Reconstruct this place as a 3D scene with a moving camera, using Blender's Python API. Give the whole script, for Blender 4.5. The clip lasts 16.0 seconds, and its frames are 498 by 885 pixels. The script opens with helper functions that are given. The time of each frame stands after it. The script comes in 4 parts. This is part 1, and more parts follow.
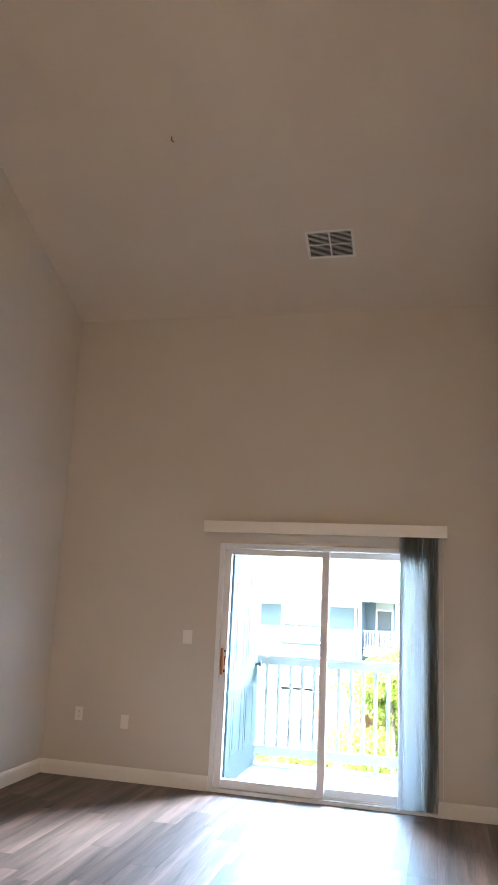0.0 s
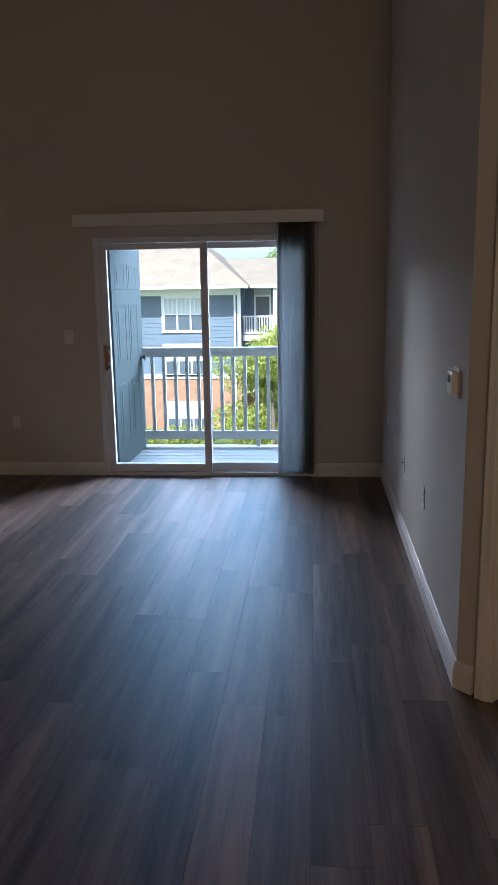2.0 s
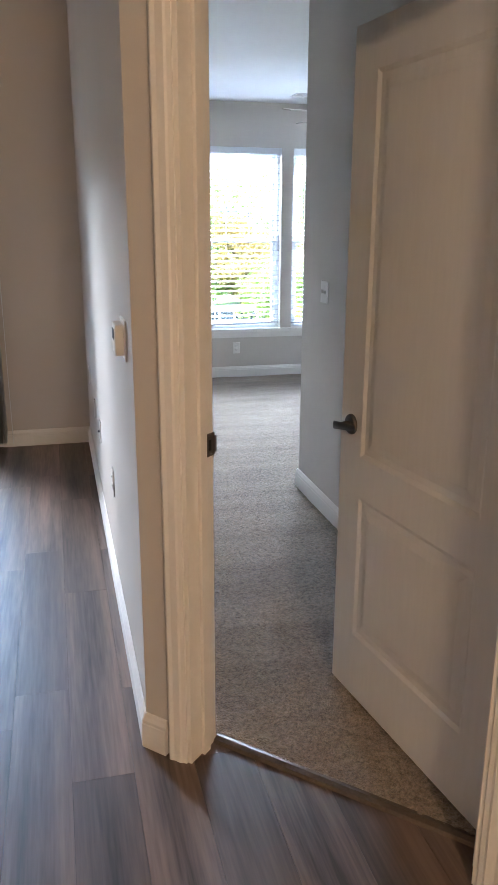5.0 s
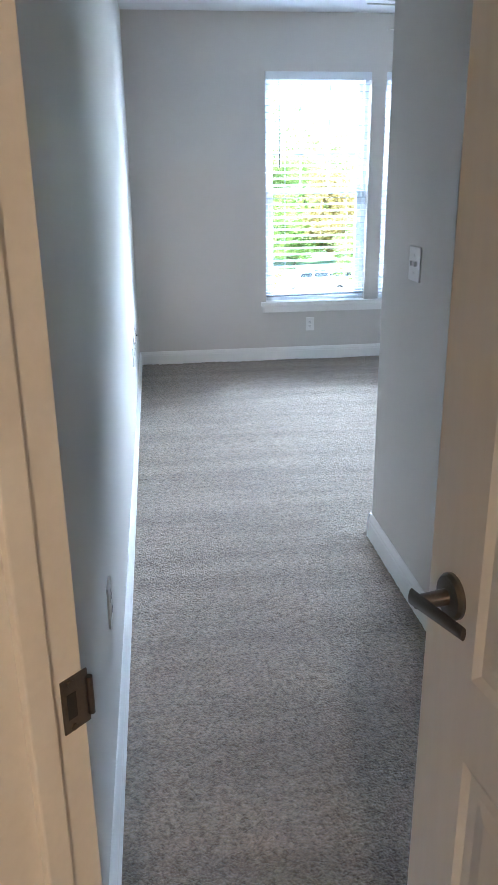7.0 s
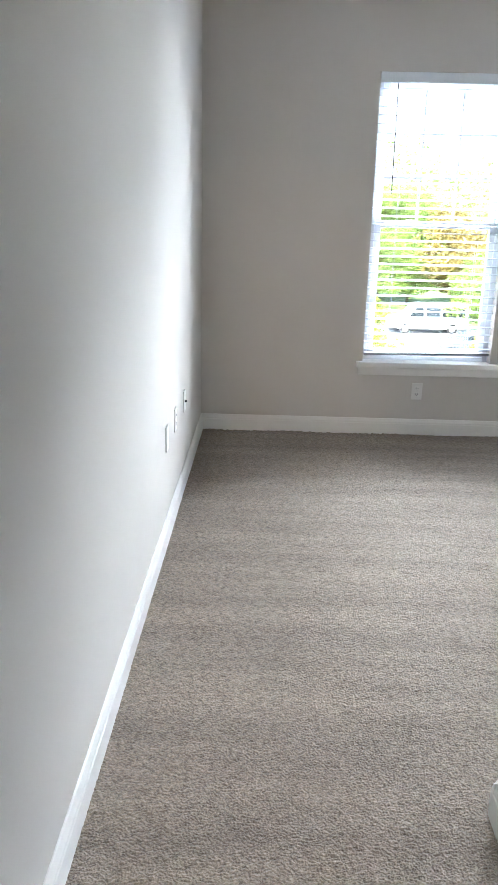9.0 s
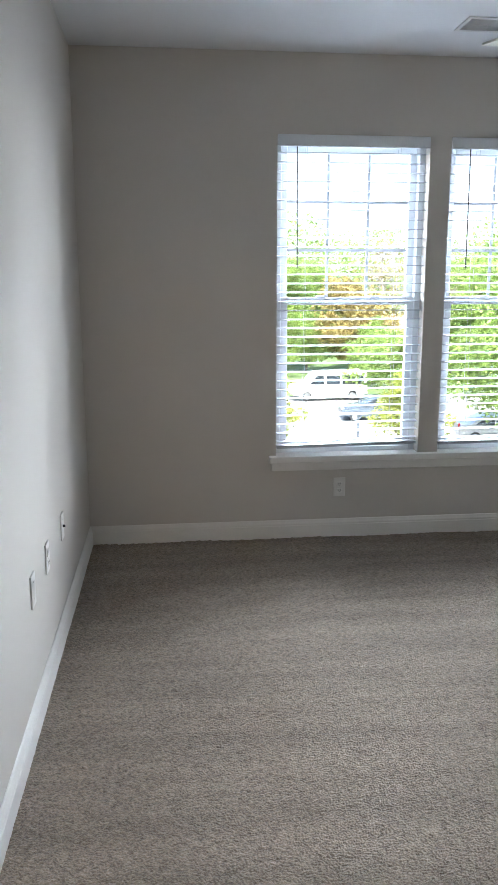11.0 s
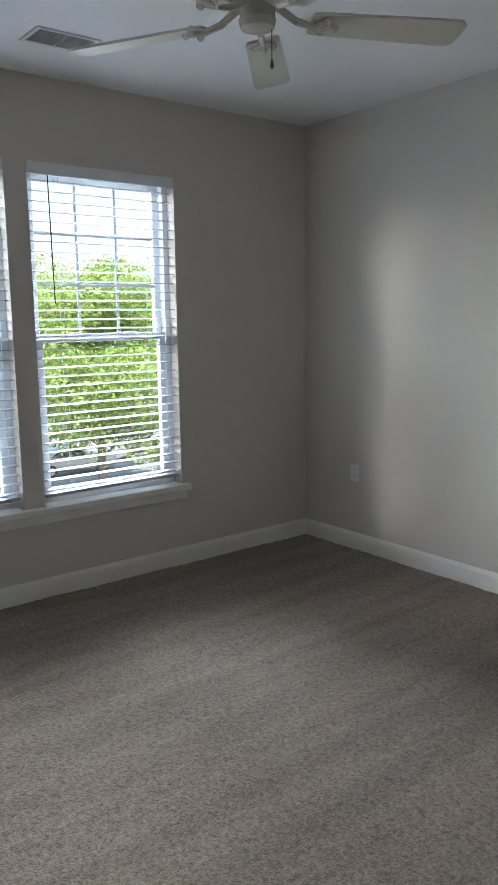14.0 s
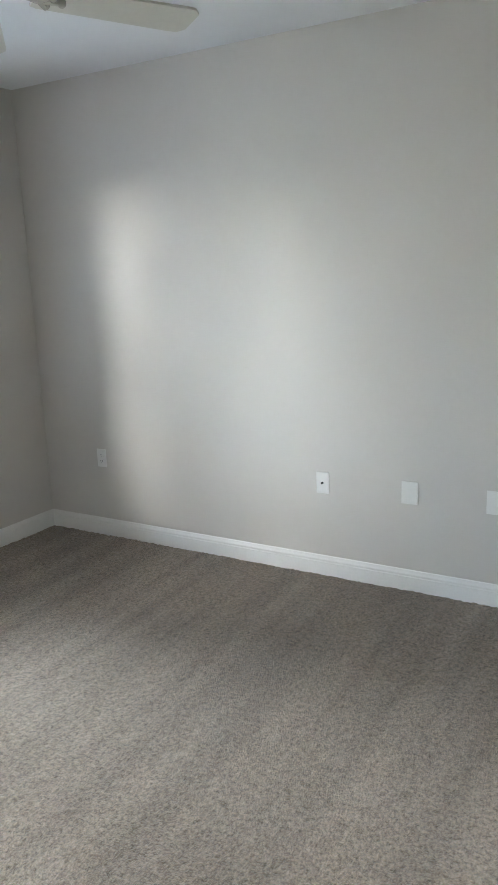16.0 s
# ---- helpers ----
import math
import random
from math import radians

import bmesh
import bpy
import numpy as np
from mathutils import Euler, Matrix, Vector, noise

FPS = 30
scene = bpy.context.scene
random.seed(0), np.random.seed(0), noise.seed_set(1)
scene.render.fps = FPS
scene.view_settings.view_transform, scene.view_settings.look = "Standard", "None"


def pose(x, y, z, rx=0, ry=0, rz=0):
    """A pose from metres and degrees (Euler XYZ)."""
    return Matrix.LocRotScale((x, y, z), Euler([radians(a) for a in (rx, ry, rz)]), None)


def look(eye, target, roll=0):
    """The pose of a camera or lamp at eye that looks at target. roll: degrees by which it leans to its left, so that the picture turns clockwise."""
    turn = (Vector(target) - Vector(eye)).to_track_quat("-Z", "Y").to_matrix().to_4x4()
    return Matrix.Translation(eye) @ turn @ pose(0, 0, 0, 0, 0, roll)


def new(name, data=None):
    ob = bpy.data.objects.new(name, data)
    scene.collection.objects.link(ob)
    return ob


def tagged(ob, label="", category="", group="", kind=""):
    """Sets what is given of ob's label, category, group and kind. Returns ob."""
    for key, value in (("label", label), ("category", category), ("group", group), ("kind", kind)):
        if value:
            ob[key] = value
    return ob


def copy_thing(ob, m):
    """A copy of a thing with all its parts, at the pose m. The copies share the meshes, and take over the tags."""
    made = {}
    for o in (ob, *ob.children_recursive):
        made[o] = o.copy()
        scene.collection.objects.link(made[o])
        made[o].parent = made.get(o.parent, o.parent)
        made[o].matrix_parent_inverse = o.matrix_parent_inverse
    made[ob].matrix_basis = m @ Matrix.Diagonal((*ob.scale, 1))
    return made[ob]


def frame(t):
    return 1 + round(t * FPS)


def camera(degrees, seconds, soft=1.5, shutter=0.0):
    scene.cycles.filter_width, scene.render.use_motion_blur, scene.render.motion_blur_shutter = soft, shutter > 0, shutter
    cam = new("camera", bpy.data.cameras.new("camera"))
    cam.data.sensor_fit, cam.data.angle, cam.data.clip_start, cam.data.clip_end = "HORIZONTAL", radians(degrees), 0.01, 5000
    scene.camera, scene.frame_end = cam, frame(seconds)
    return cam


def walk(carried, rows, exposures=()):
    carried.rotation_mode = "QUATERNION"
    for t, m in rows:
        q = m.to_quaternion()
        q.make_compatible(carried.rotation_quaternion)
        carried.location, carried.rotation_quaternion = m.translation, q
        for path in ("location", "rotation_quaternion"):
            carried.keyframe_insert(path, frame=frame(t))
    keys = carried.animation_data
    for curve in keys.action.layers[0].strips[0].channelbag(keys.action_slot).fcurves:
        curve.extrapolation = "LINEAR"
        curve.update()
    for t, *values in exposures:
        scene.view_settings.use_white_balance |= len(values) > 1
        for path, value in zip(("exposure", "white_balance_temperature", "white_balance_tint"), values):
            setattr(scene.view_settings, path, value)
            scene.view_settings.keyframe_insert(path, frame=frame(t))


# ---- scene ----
cam = camera(36.3, 16.0)
PATH = [
    (0, (-0.004, 0.446, 1.623), (-0.491, 2.345, 2.017), 2.8),
    (0.5, (0.119, 0.517, 1.686), (-0.247, 2.472, 1.893), 1.4),
    (1, (0.048, 0.489, 1.722), (-0.153, 2.478, 1.691), 0.4),
    (1.5, (-0.005, 0.471, 1.715), (-0.16, 2.45, 1.47), -0.3),
    (2, (-0.011, 0.466, 1.644), (-0.184, 2.418, 1.243), -0.9),
    (2.5, (-0.015, 0.456, 1.636), (-0.202, 2.396, 1.188), -1.1),
    (3, (0.015, 0.484, 1.619), (-0.129, 2.425, 1.16), -1.1),
    (3.5, (0.135, 0.565, 1.624), (0.142, 2.501, 1.124), -0.8),
    (4, (0.278, 0.748, 1.594), (0.462, 2.667, 1.062), 0.1),
    (4.3, (0.317, 0.944, 1.568), (0.63, 2.84, 1.013), 0.3),
    (4.5, (0.303, 1.018, 1.567), (0.694, 2.901, 1.018), 0.7),
    (4.7, (0.323, 1.15, 1.574), (0.794, 3.015, 1.027), 0.2),
    (6.8, (0.86, 2.574, 1.498), (1.153, 4.448, 0.864), -0.7),
    (7, (0.887, 2.685, 1.506), (1.111, 4.562, 0.854), -0.7),
    (7.5, (0.913, 3.047, 1.519), (1.065, 4.934, 0.874), 0.2),
    (8, (0.978, 3.346, 1.506), (1.049, 5.25, 0.898), 1.5),
    (8.2, (1.018, 3.534, 1.501), (0.993, 5.442, 0.903), 1.7),
    (10.3, (1.261, 4.522, 1.439), (1.257, 6.447, 0.896), 0.2),
    (10.5, (1.259, 4.617, 1.441), (1.29, 6.549, 0.924), 0.2),
    (11, (1.205, 4.843, 1.496), (1.412, 6.791, 1.095), -0.1),
    (11.5, (1.211, 5.018, 1.472), (1.536, 6.967, 1.16), -0.2),
    (12, (1.258, 5.147, 1.489), (1.733, 7.072, 1.224), -0.3),
    (12.5, (1.2, 5.247, 1.524), (1.962, 7.078, 1.259), -0.6),
    (13, (1.159, 5.309, 1.514), (2.073, 7.068, 1.255), -0.4),
    (13.5, (1.191, 5.334, 1.526), (2.243, 7.011, 1.24), -0.6),
    (14, (1.207, 5.355, 1.51), (2.425, 6.908, 1.187), -0.8),
    (14.5, (1.249, 5.363, 1.57), (2.537, 6.844, 1.187), -0.9),
    (15, (1.271, 5.425, 1.631), (2.66, 6.803, 1.22), -0.9),
    (15.5, (1.233, 5.485, 1.634), (2.781, 6.685, 1.227), -2.3),
    (16, (1.205, 5.536, 1.643), (2.878, 6.538, 1.196), -2.2),
]
EXPOSURES = [(0, 3.75, 5450, 10), (0.5, 3.7, 5250, 10), (1, 3.0, 5150, 12), (1.5, 2.15, 5150, 14), (2, 1.45, 5250, 15), (2.5, 1.25, 5350, 15), (3, 1.2, 5450, 15), (3.5, 1.4, 5550, 15), (4, 2.4, 5550, 14),
             (4.5, 3.3, 5450, 12), (4.7, 3.4, 5450, 12), (6.8, 3.6, 5000, 8), (7.5, 3.6, 5550, 8), (8.2, 3.5, 5950, 10), (10.3, 2.8, 5900, 11), (11, 2.45, 6000, 11), (11.5, 2.2, 6100, 11), (12, 1.5, 6200, 11),
             (12.5, 0.5, 6100, 9), (13, 0.25, 6000, 8), (13.5, 0.55, 6100, 10), (14, 1.9, 6100, 10), (14.5, 2.62, 6050, 9), (15, 3.0, 6050, 8), (16, 2.85, 6050, 8)]
walk(cam, [(t, look(eye, target, roll)) for t, eye, target, roll in PATH], EXPOSURES)

# ---- world, sun ----
SUN_EL, SUN_AZ = radians(52), radians(200)      # azimuth clockwise from +y
world = bpy.data.worlds.new("World")
scene.world = world
world.use_nodes = True
wn = world.node_tree
sky = wn.nodes.new("ShaderNodeTexSky")
sky.sky_type, sky.sun_disc, sky.sun_elevation, sky.sun_rotation = "NISHITA", False, SUN_EL, SUN_AZ
sky.air_density, sky.dust_density = 1.0, 2.5
wn.links.new(sky.outputs[0], wn.nodes["Background"].inputs[0])
wn.nodes["Background"].inputs[1].default_value = 0.15
sun = new("sun", bpy.data.lights.new("sun", "SUN"))
sun.data.energy, sun.data.angle, sun.data.color = 5.0, radians(0.6), (1.0, 0.94, 0.85)
to_sun = Vector((math.sin(SUN_AZ) * math.cos(SUN_EL), math.cos(SUN_AZ) * math.cos(SUN_EL), math.sin(SUN_EL)))
sun.matrix_world = look(to_sun * 50, (0, 0, 0))


def sky_portal(x0, x1, z0, z1, y):
    """Guides the sky's light in through an opening."""
    lamp = bpy.data.lights.new("sky_portal", "AREA")
    lamp.shape, lamp.size, lamp.size_y = "RECTANGLE", x1 - x0, z1 - z0
    lamp.cycles.is_portal = True
    ob = new("sky_portal", lamp)
    ob.matrix_world = look(((x0 + x1) / 2, y, (z0 + z1) / 2), ((x0 + x1) / 2, y - 1, (z0 + z1) / 2))


sky_portal(-1.85, -0.1, 0.05, 2.05, 7.17)
sky_portal(1.82, 3.68, 0.52, 2.32, 9.37)


def sky_lamp(eye, target, w, h, watts, colour):
    """Stands in for the bright sky that an opening looks out on."""
    lamp = bpy.data.lights.new("sky_lamp", "AREA")
    lamp.shape, lamp.size, lamp.size_y, lamp.energy, lamp.color = "RECTANGLE", w, h, watts, colour
    new("sky_lamp", lamp).matrix_world = look(eye, target)


sky_lamp((-4.4, 14.0, 3.6), (-0.6, 6.0, 1.0), 2.4, 2.4, 260, (1.0, 0.95, 0.88))
sky_lamp((-0.9, 12.0, 3.8), (-0.9, 6.0, 0.4), 3.4, 1.9, 150, (0.52, 0.76, 1.0))
# the sky over the lot, and to either side of the bedroom windows
sky_lamp((5.6, 17.5, 7.0), (2.9, 8.0, 1.2), 7.0, 5.0, 3000, (0.88, 0.95, 1.0))
sky_lamp((10.8, 16.5, 3.2), (2.6, 9.0, 1.5), 5.0, 5.0, 520, (0.92, 0.96, 1.0))
sky_lamp((1.2, 11.6, 2.6), (3.6, 8.6, 1.5), 2.0, 4.4, 78, (0.92, 0.96, 1.0))

# the warm entry light that hangs behind the walk's start
LAMP_X, LAMP_Y = 0.7, -0.6
bulb = bpy.data.lights.new("entry_light", "POINT")
bulb.energy, bulb.color, bulb.shadow_soft_size = 20, (1.0, 0.64, 0.33), 0.15
new("entry_light", bulb).location = (LAMP_X, LAMP_Y, 2.4)


# ---- materials ----
def material(name, col, rough=0.6, metal=0.0, vary=0.06, scale=6.0, grain=120.0, bump=0.05, stretch=(1, 1, 1), dark=None, spec=0.5, rand=0.0, dist=0.002):
    """A surface with large blotches, fine grain and fine relief."""
    m = bpy.data.materials.new(name)
    m.use_nodes = True
    nt = m.node_tree
    N, L = nt.nodes, nt.links
    b = N["Principled BSDF"]
    b.inputs["Roughness"].default_value, b.inputs["Metallic"].default_value = rough, metal
    b.inputs["Specular IOR Level"].default_value = spec
    tc = N.new("ShaderNodeTexCoord")
    mp = N.new("ShaderNodeMapping")
    mp.inputs["Scale"].default_value = stretch
    L.new(tc.outputs["Object"], mp.inputs[0])
    big, fine = N.new("ShaderNodeTexNoise"), N.new("ShaderNodeTexNoise")
    big.inputs["Scale"].default_value, fine.inputs["Scale"].default_value = scale, grain
    big.inputs["Detail"].default_value = fine.inputs["Detail"].default_value = 3
    L.new(mp.outputs[0], big.inputs["Vector"]), L.new(mp.outputs[0], fine.inputs["Vector"])
    dk = dark or tuple(c * (1 - 3 * vary) for c in col)
    lt = tuple(min(1, c * (1 + vary)) for c in col)
    ramp = N.new("ShaderNodeValToRGB")
    ramp.color_ramp.elements[0].position, ramp.color_ramp.elements[1].position = 0.3, 0.7
    ramp.color_ramp.elements[0].color, ramp.color_ramp.elements[1].color = (*dk, 1), (*lt, 1)
    add = N.new("ShaderNodeMath")
    add.operation = "MULTIPLY_ADD"
    add.inputs[1].default_value = 0.45
    L.new(fine.outputs[0], add.inputs[0])
    half = N.new("ShaderNodeMath")
    half.operation = "MULTIPLY"
    half.inputs[1].default_value = 0.55
    L.new(big.outputs[0], half.inputs[0]), L.new(half.outputs[0], add.inputs[2])
    L.new(add.outputs[0], ramp.inputs[0])
    colour = ramp.outputs[0]
    if rand:
        info = N.new("ShaderNodeObjectInfo")
        hsv = N.new("ShaderNodeHueSaturation")
        rng = N.new("ShaderNodeMapRange")
        rng.inputs[3].default_value, rng.inputs[4].default_value = 1 - rand, 1 + rand
        L.new(info.outputs["Random"], rng.inputs[0]), L.new(rng.outputs[0], hsv.inputs["Value"])
        L.new(colour, hsv.inputs["Color"])
        colour = hsv.outputs[0]
    L.new(colour, b.inputs["Base Color"])
    bp = N.new("ShaderNodeBump")
    bp.inputs["Strength"].default_value, bp.inputs["Distance"].default_value = bump, dist
    L.new(fine.outputs[0], bp.inputs["Height"]), L.new(bp.outputs[0], b.inputs["Normal"])
    return m


def plank_material():
    """Dark walnut vinyl plank: streaks along the board, one tone a board."""
    m = material("plank", (0.155, 0.106, 0.082), 0.47, vary=0.3, scale=1.5, grain=14, bump=0.08, stretch=(7, 0.35, 7), dark=(0.03, 0.021, 0.017), rand=0.38)
    N, L = m.node_tree.nodes, m.node_tree.links
    ramp = next(n for n in N if n.type == "VALTORGB").color_ramp
    ramp.elements[0].position, ramp.elements[1].position = 0.34, 0.66
    for n in N:
        if n.type == "MATH" and n.operation in ("MULTIPLY", "MULTIPLY_ADD"):
            n.inputs[1].default_value = 0.26 if n.operation == "MULTIPLY_ADD" else 0.74
    info = N.new("ShaderNodeObjectInfo")
    mapping = next(n for n in N if n.type == "MAPPING")
    comb = N.new("ShaderNodeCombineXYZ")
    mul = N.new("ShaderNodeMath")
    mul.operation, mul.inputs[1].default_value = "MULTIPLY", 37.0
    L.new(info.outputs["Random"], mul.inputs[0])
    L.new(mul.outputs[0], comb.inputs[0]), L.new(mul.outputs[0], comb.inputs[1])
    L.new(comb.outputs[0], mapping.inputs["Location"])
    return m


def glass_material():
    m = bpy.data.materials.new("window_glass")
    m.use_nodes = True
    N, L = m.node_tree.nodes, m.node_tree.links
    N.remove(N["Principled BSDF"])
    clear, gloss, mix, fres = (N.new("ShaderNode" + k) for k in ("BsdfTransparent", "BsdfGlossy", "MixShader", "Fresnel"))
    clear.inputs[0].default_value = (0.93, 0.96, 0.95, 1)
    gloss.inputs["Roughness"].default_value = 0.01
    fres.inputs[0].default_value = 1.45
    L.new(fres.outputs[0], mix.inputs[0]), L.new(clear.outputs[0], mix.inputs[1]), L.new(gloss.outputs[0], mix.inputs[2])
    L.new(mix.outputs[0], N["Material Output"].inputs[0])
    return m


def leaf_material(name, col, dark):
    m = material(name, col, 0.55, vary=0.2, scale=0.5, grain=3, bump=0.0, dark=dark)
    N, L = m.node_tree.nodes, m.node_tree.links
    b = N["Principled BSDF"]
    src = b.inputs["Base Color"].links[0].from_socket
    geo = N.new("ShaderNodeNewGeometry")
    hsv = N.new("ShaderNodeHueSaturation")
    rng = N.new("ShaderNodeMapRange")
    rng.inputs[3].default_value, rng.inputs[4].default_value = 0.6, 1.5
    L.new(geo.outputs["Random Per Island"], rng.inputs[0]), L.new(rng.outputs[0], hsv.inputs["Value"]), L.new(src, hsv.inputs["Color"])
    L.new(hsv.outputs[0], b.inputs["Base Color"])
    tr, mix = N.new("ShaderNodeBsdfTranslucent"), N.new("ShaderNodeMixShader")
    L.new(hsv.outputs[0], tr.inputs[0])
    mix.inputs[0].default_value = 0.5
    L.new(b.outputs[0], mix.inputs[1]), L.new(tr.outputs[0], mix.inputs[2]), L.new(mix.outputs[0], N["Material Output"].inputs[0])
    return m


M_WALL = material("wall_paint", (0.61, 0.572, 0.52), 0.75, vary=0.02, scale=1.5, grain=260, bump=0.10, spec=0.3)
M_CEIL = material("ceiling_paint", (0.80, 0.80, 0.80), 0.85, vary=0.015, scale=2, grain=180, bump=0.2, spec=0.2)
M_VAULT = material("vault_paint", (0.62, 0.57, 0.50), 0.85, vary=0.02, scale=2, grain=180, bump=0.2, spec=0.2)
M_TRIM = material("trim_paint", (0.80, 0.78, 0.74), 0.35, vary=0.02, scale=3, grain=90, bump=0.02)
M_DOOR = material("door_paint", (0.76, 0.74, 0.70), 0.38, vary=0.02, scale=2, grain=70, bump=0.05, stretch=(1, 1, 0.15))
M_VINYL = material("white_vinyl", (0.78, 0.80, 0.82), 0.3, vary=0.02, scale=4, grain=60, bump=0.01)
# white grilles and slats: their backlit shade is put into the grey colour
M_GRILLE_BACKLIT = material("backlit_grille", (0.40, 0.42, 0.45), 0.4, vary=0.02, scale=4, grain=60, bump=0.01)
M_SLAT_BACKLIT = material("backlit_slat", (0.44, 0.46, 0.50), 0.4, vary=0.02, scale=5, grain=40, bump=0.02, stretch=(0.2, 1, 1))
M_VANE = material("blind_vane", (0.72, 0.74, 0.75), 0.5, vary=0.03, scale=5, grain=80, bump=0.04, stretch=(1, 1, 0.1))
M_PLATE = material("plate_plastic", (0.78, 0.76, 0.72), 0.35, vary=0.01, bump=0.0)
M_DARK = material("dark_slot", (0.03, 0.03, 0.03), 0.6, vary=0.1, bump=0.02)
M_NICKEL = material("satin_nickel", (0.20, 0.175, 0.155), 0.34, 1.0, vary=0.05, grain=300, bump=0.03)
M_STRIP = material("strip_metal", (0.16, 0.12, 0.09), 0.4, 0.6, vary=0.1, grain=120, bump=0.05)
M_HANDLE = material("handle_wood", (0.42, 0.20, 0.09), 0.45, vary=0.12, scale=8, grain=50, stretch=(1, 1, 0.2))
M_FAN = material("fan_cream", (0.66, 0.64, 0.57), 0.4, vary=0.02, scale=4, grain=50, bump=0.02)
M_FANMETAL = material("fan_enamel", (0.60, 0.58, 0.52), 0.22, vary=0.02, scale=5, grain=80, bump=0.01)
M_PLANK = plank_material()
M_GAP = material("subfloor", (0.02, 0.014, 0.01), 0.8, bump=0.02)
M_GLASS = glass_material()
M_GALV = material("register_metal", (0.70, 0.69, 0.66), 0.4, vary=0.02, bump=0.02)
M_DECK = material("deck_board", (0.24, 0.25, 0.26), 0.6, vary=0.12, scale=3, grain=60, bump=0.25, stretch=(0.3, 4, 4), rand=0.12)
M_RAIL = material("rail_paint", (0.46, 0.47, 0.45), 0.5, vary=0.04, scale=5, grain=60, bump=0.06)
M_CLOSET = material("closet_door_paint", (0.042, 0.062, 0.066), 0.8, spec=0.25, vary=0.04, scale=2, grain=60, bump=0.05)
M_SIDING = material("blue_siding", (0.125, 0.16, 0.195), 0.6, vary=0.06, scale=1.5, grain=30, bump=0.08, stretch=(0.3, 1, 2))
M_SIDING2 = material("pale_siding", (0.55, 0.56, 0.55), 0.6, vary=0.05, scale=1.5, grain=30, bump=0.08)
M_BRICK = material("red_brick", (0.36, 0.20, 0.115), 0.85, vary=0.15, scale=2.5, grain=14, bump=0.3)
M_ROOF = material("roof_shingle", (0.26, 0.205, 0.135), 0.9, vary=0.12, scale=2, grain=18, bump=0.4, dark=(0.13, 0.108, 0.088), dist=0.02)
M_PANE = material("far_pane", (0.10, 0.12, 0.14), 0.12, vary=0.1, scale=1, bump=0.0)
M_SHADE = material("far_window_shade", (0.55, 0.56, 0.55), 0.6, vary=0.04, bump=0.02)
M_ASPHALT = material("asphalt", (0.19, 0.185, 0.18), 0.9, vary=0.1, scale=0.2, grain=6, bump=0.3)
M_KERB = material("kerb_concrete", (0.42, 0.40, 0.37), 0.85, vary=0.08, scale=1, grain=20, bump=0.2)
M_LINE = material("lot_line_paint", (0.7, 0.7, 0.66), 0.7, vary=0.1, scale=1, grain=10)
M_GRASS = material("grass", (0.10, 0.15, 0.035), 0.9, vary=0.2, scale=0.3, grain=5, bump=0.8, dark=(0.045, 0.075, 0.02), dist=0.05)
M_BARK = material("bark", (0.16, 0.12, 0.09), 0.9, vary=0.15, scale=3, grain=25, bump=0.6, stretch=(1, 1, 0.25), dist=0.02)
M_TWIG = material("grey_twig", (0.30, 0.25, 0.21), 0.9, vary=0.1, scale=3, grain=25)
M_LEAF = leaf_material("leaf_green", (0.27, 0.35, 0.09), (0.13, 0.20, 0.045))
M_LEAF_Y = leaf_material("leaf_yellow_green", (0.34, 0.35, 0.07), (0.18, 0.22, 0.04))
M_LEAF_O = leaf_material("leaf_ochre", (0.36, 0.28, 0.10), (0.20, 0.16, 0.06))
M_WHITECAR = material("white_car_paint", (0.78, 0.78, 0.77), 0.25, vary=0.02, scale=1, bump=0.0)
M_GREYCAR = material("grey_car_paint", (0.10, 0.12, 0.15), 0.25, 0.3, vary=0.03, scale=1, bump=0.0)
M_CARGLASS = material("car_glass", (0.02, 0.025, 0.03), 0.08, vary=0.05, bump=0.0)
M_TYRE = material("tyre_rubber", (0.025, 0.025, 0.025), 0.8, bump=0.1)
M_RIM = material("wheel_rim", (0.45, 0.45, 0.46), 0.3, 0.9, bump=0.0)
M_LAMPRED = material("tail_lamp", (0.35, 0.02, 0.02), 0.2, bump=0.0)


def carpet_material():
    m = material("carpet", (0.41, 0.325, 0.245), 0.97, vary=0.12, scale=72, grain=150, bump=1.0, stretch=(1, 1, 1), dark=(0.135, 0.106, 0.078), spec=0.1, dist=0.014)
    N, L = m.node_tree.nodes, m.node_tree.links
    b = N["Principled BSDF"]
    b.inputs["Sheen Weight"].default_value, b.inputs["Sheen Roughness"].default_value = 0.25, 0.6
    ramp = next(n for n in N if n.type == "VALTORGB").color_ramp
    ramp.elements[0].position, ramp.elements[1].position = 0.335, 0.665
    # vacuum tracks: long faint bands of laid pile
    tc, mp, nz, hsv, rng = (N.new("ShaderNode" + k) for k in ("TexCoord", "Mapping", "TexNoise", "HueSaturation", "MapRange"))
    mp.inputs["Rotation"].default_value = (0, 0, radians(4))
    mp.inputs["Scale"].default_value = (0.5, 6.0, 1)
    nz.inputs["Scale"].default_value, nz.inputs["Detail"].default_value = 1.3, 4
    rng.inputs[1].default_value, rng.inputs[2].default_value, rng.inputs[3].default_value, rng.inputs[4].default_value = 0.38, 0.62, 0.86, 1.10
    src = b.inputs["Base Color"].links[0].from_socket
    L.new(tc.outputs["Object"], mp.inputs[0]), L.new(mp.outputs[0], nz.inputs["Vector"]), L.new(nz.outputs[0], rng.inputs[0])
    L.new(rng.outputs[0], hsv.inputs["Value"]), L.new(src, hsv.inputs["Color"]), L.new(hsv.outputs[0], b.inputs["Base Color"])
    return m


M_CARPET = carpet_material()


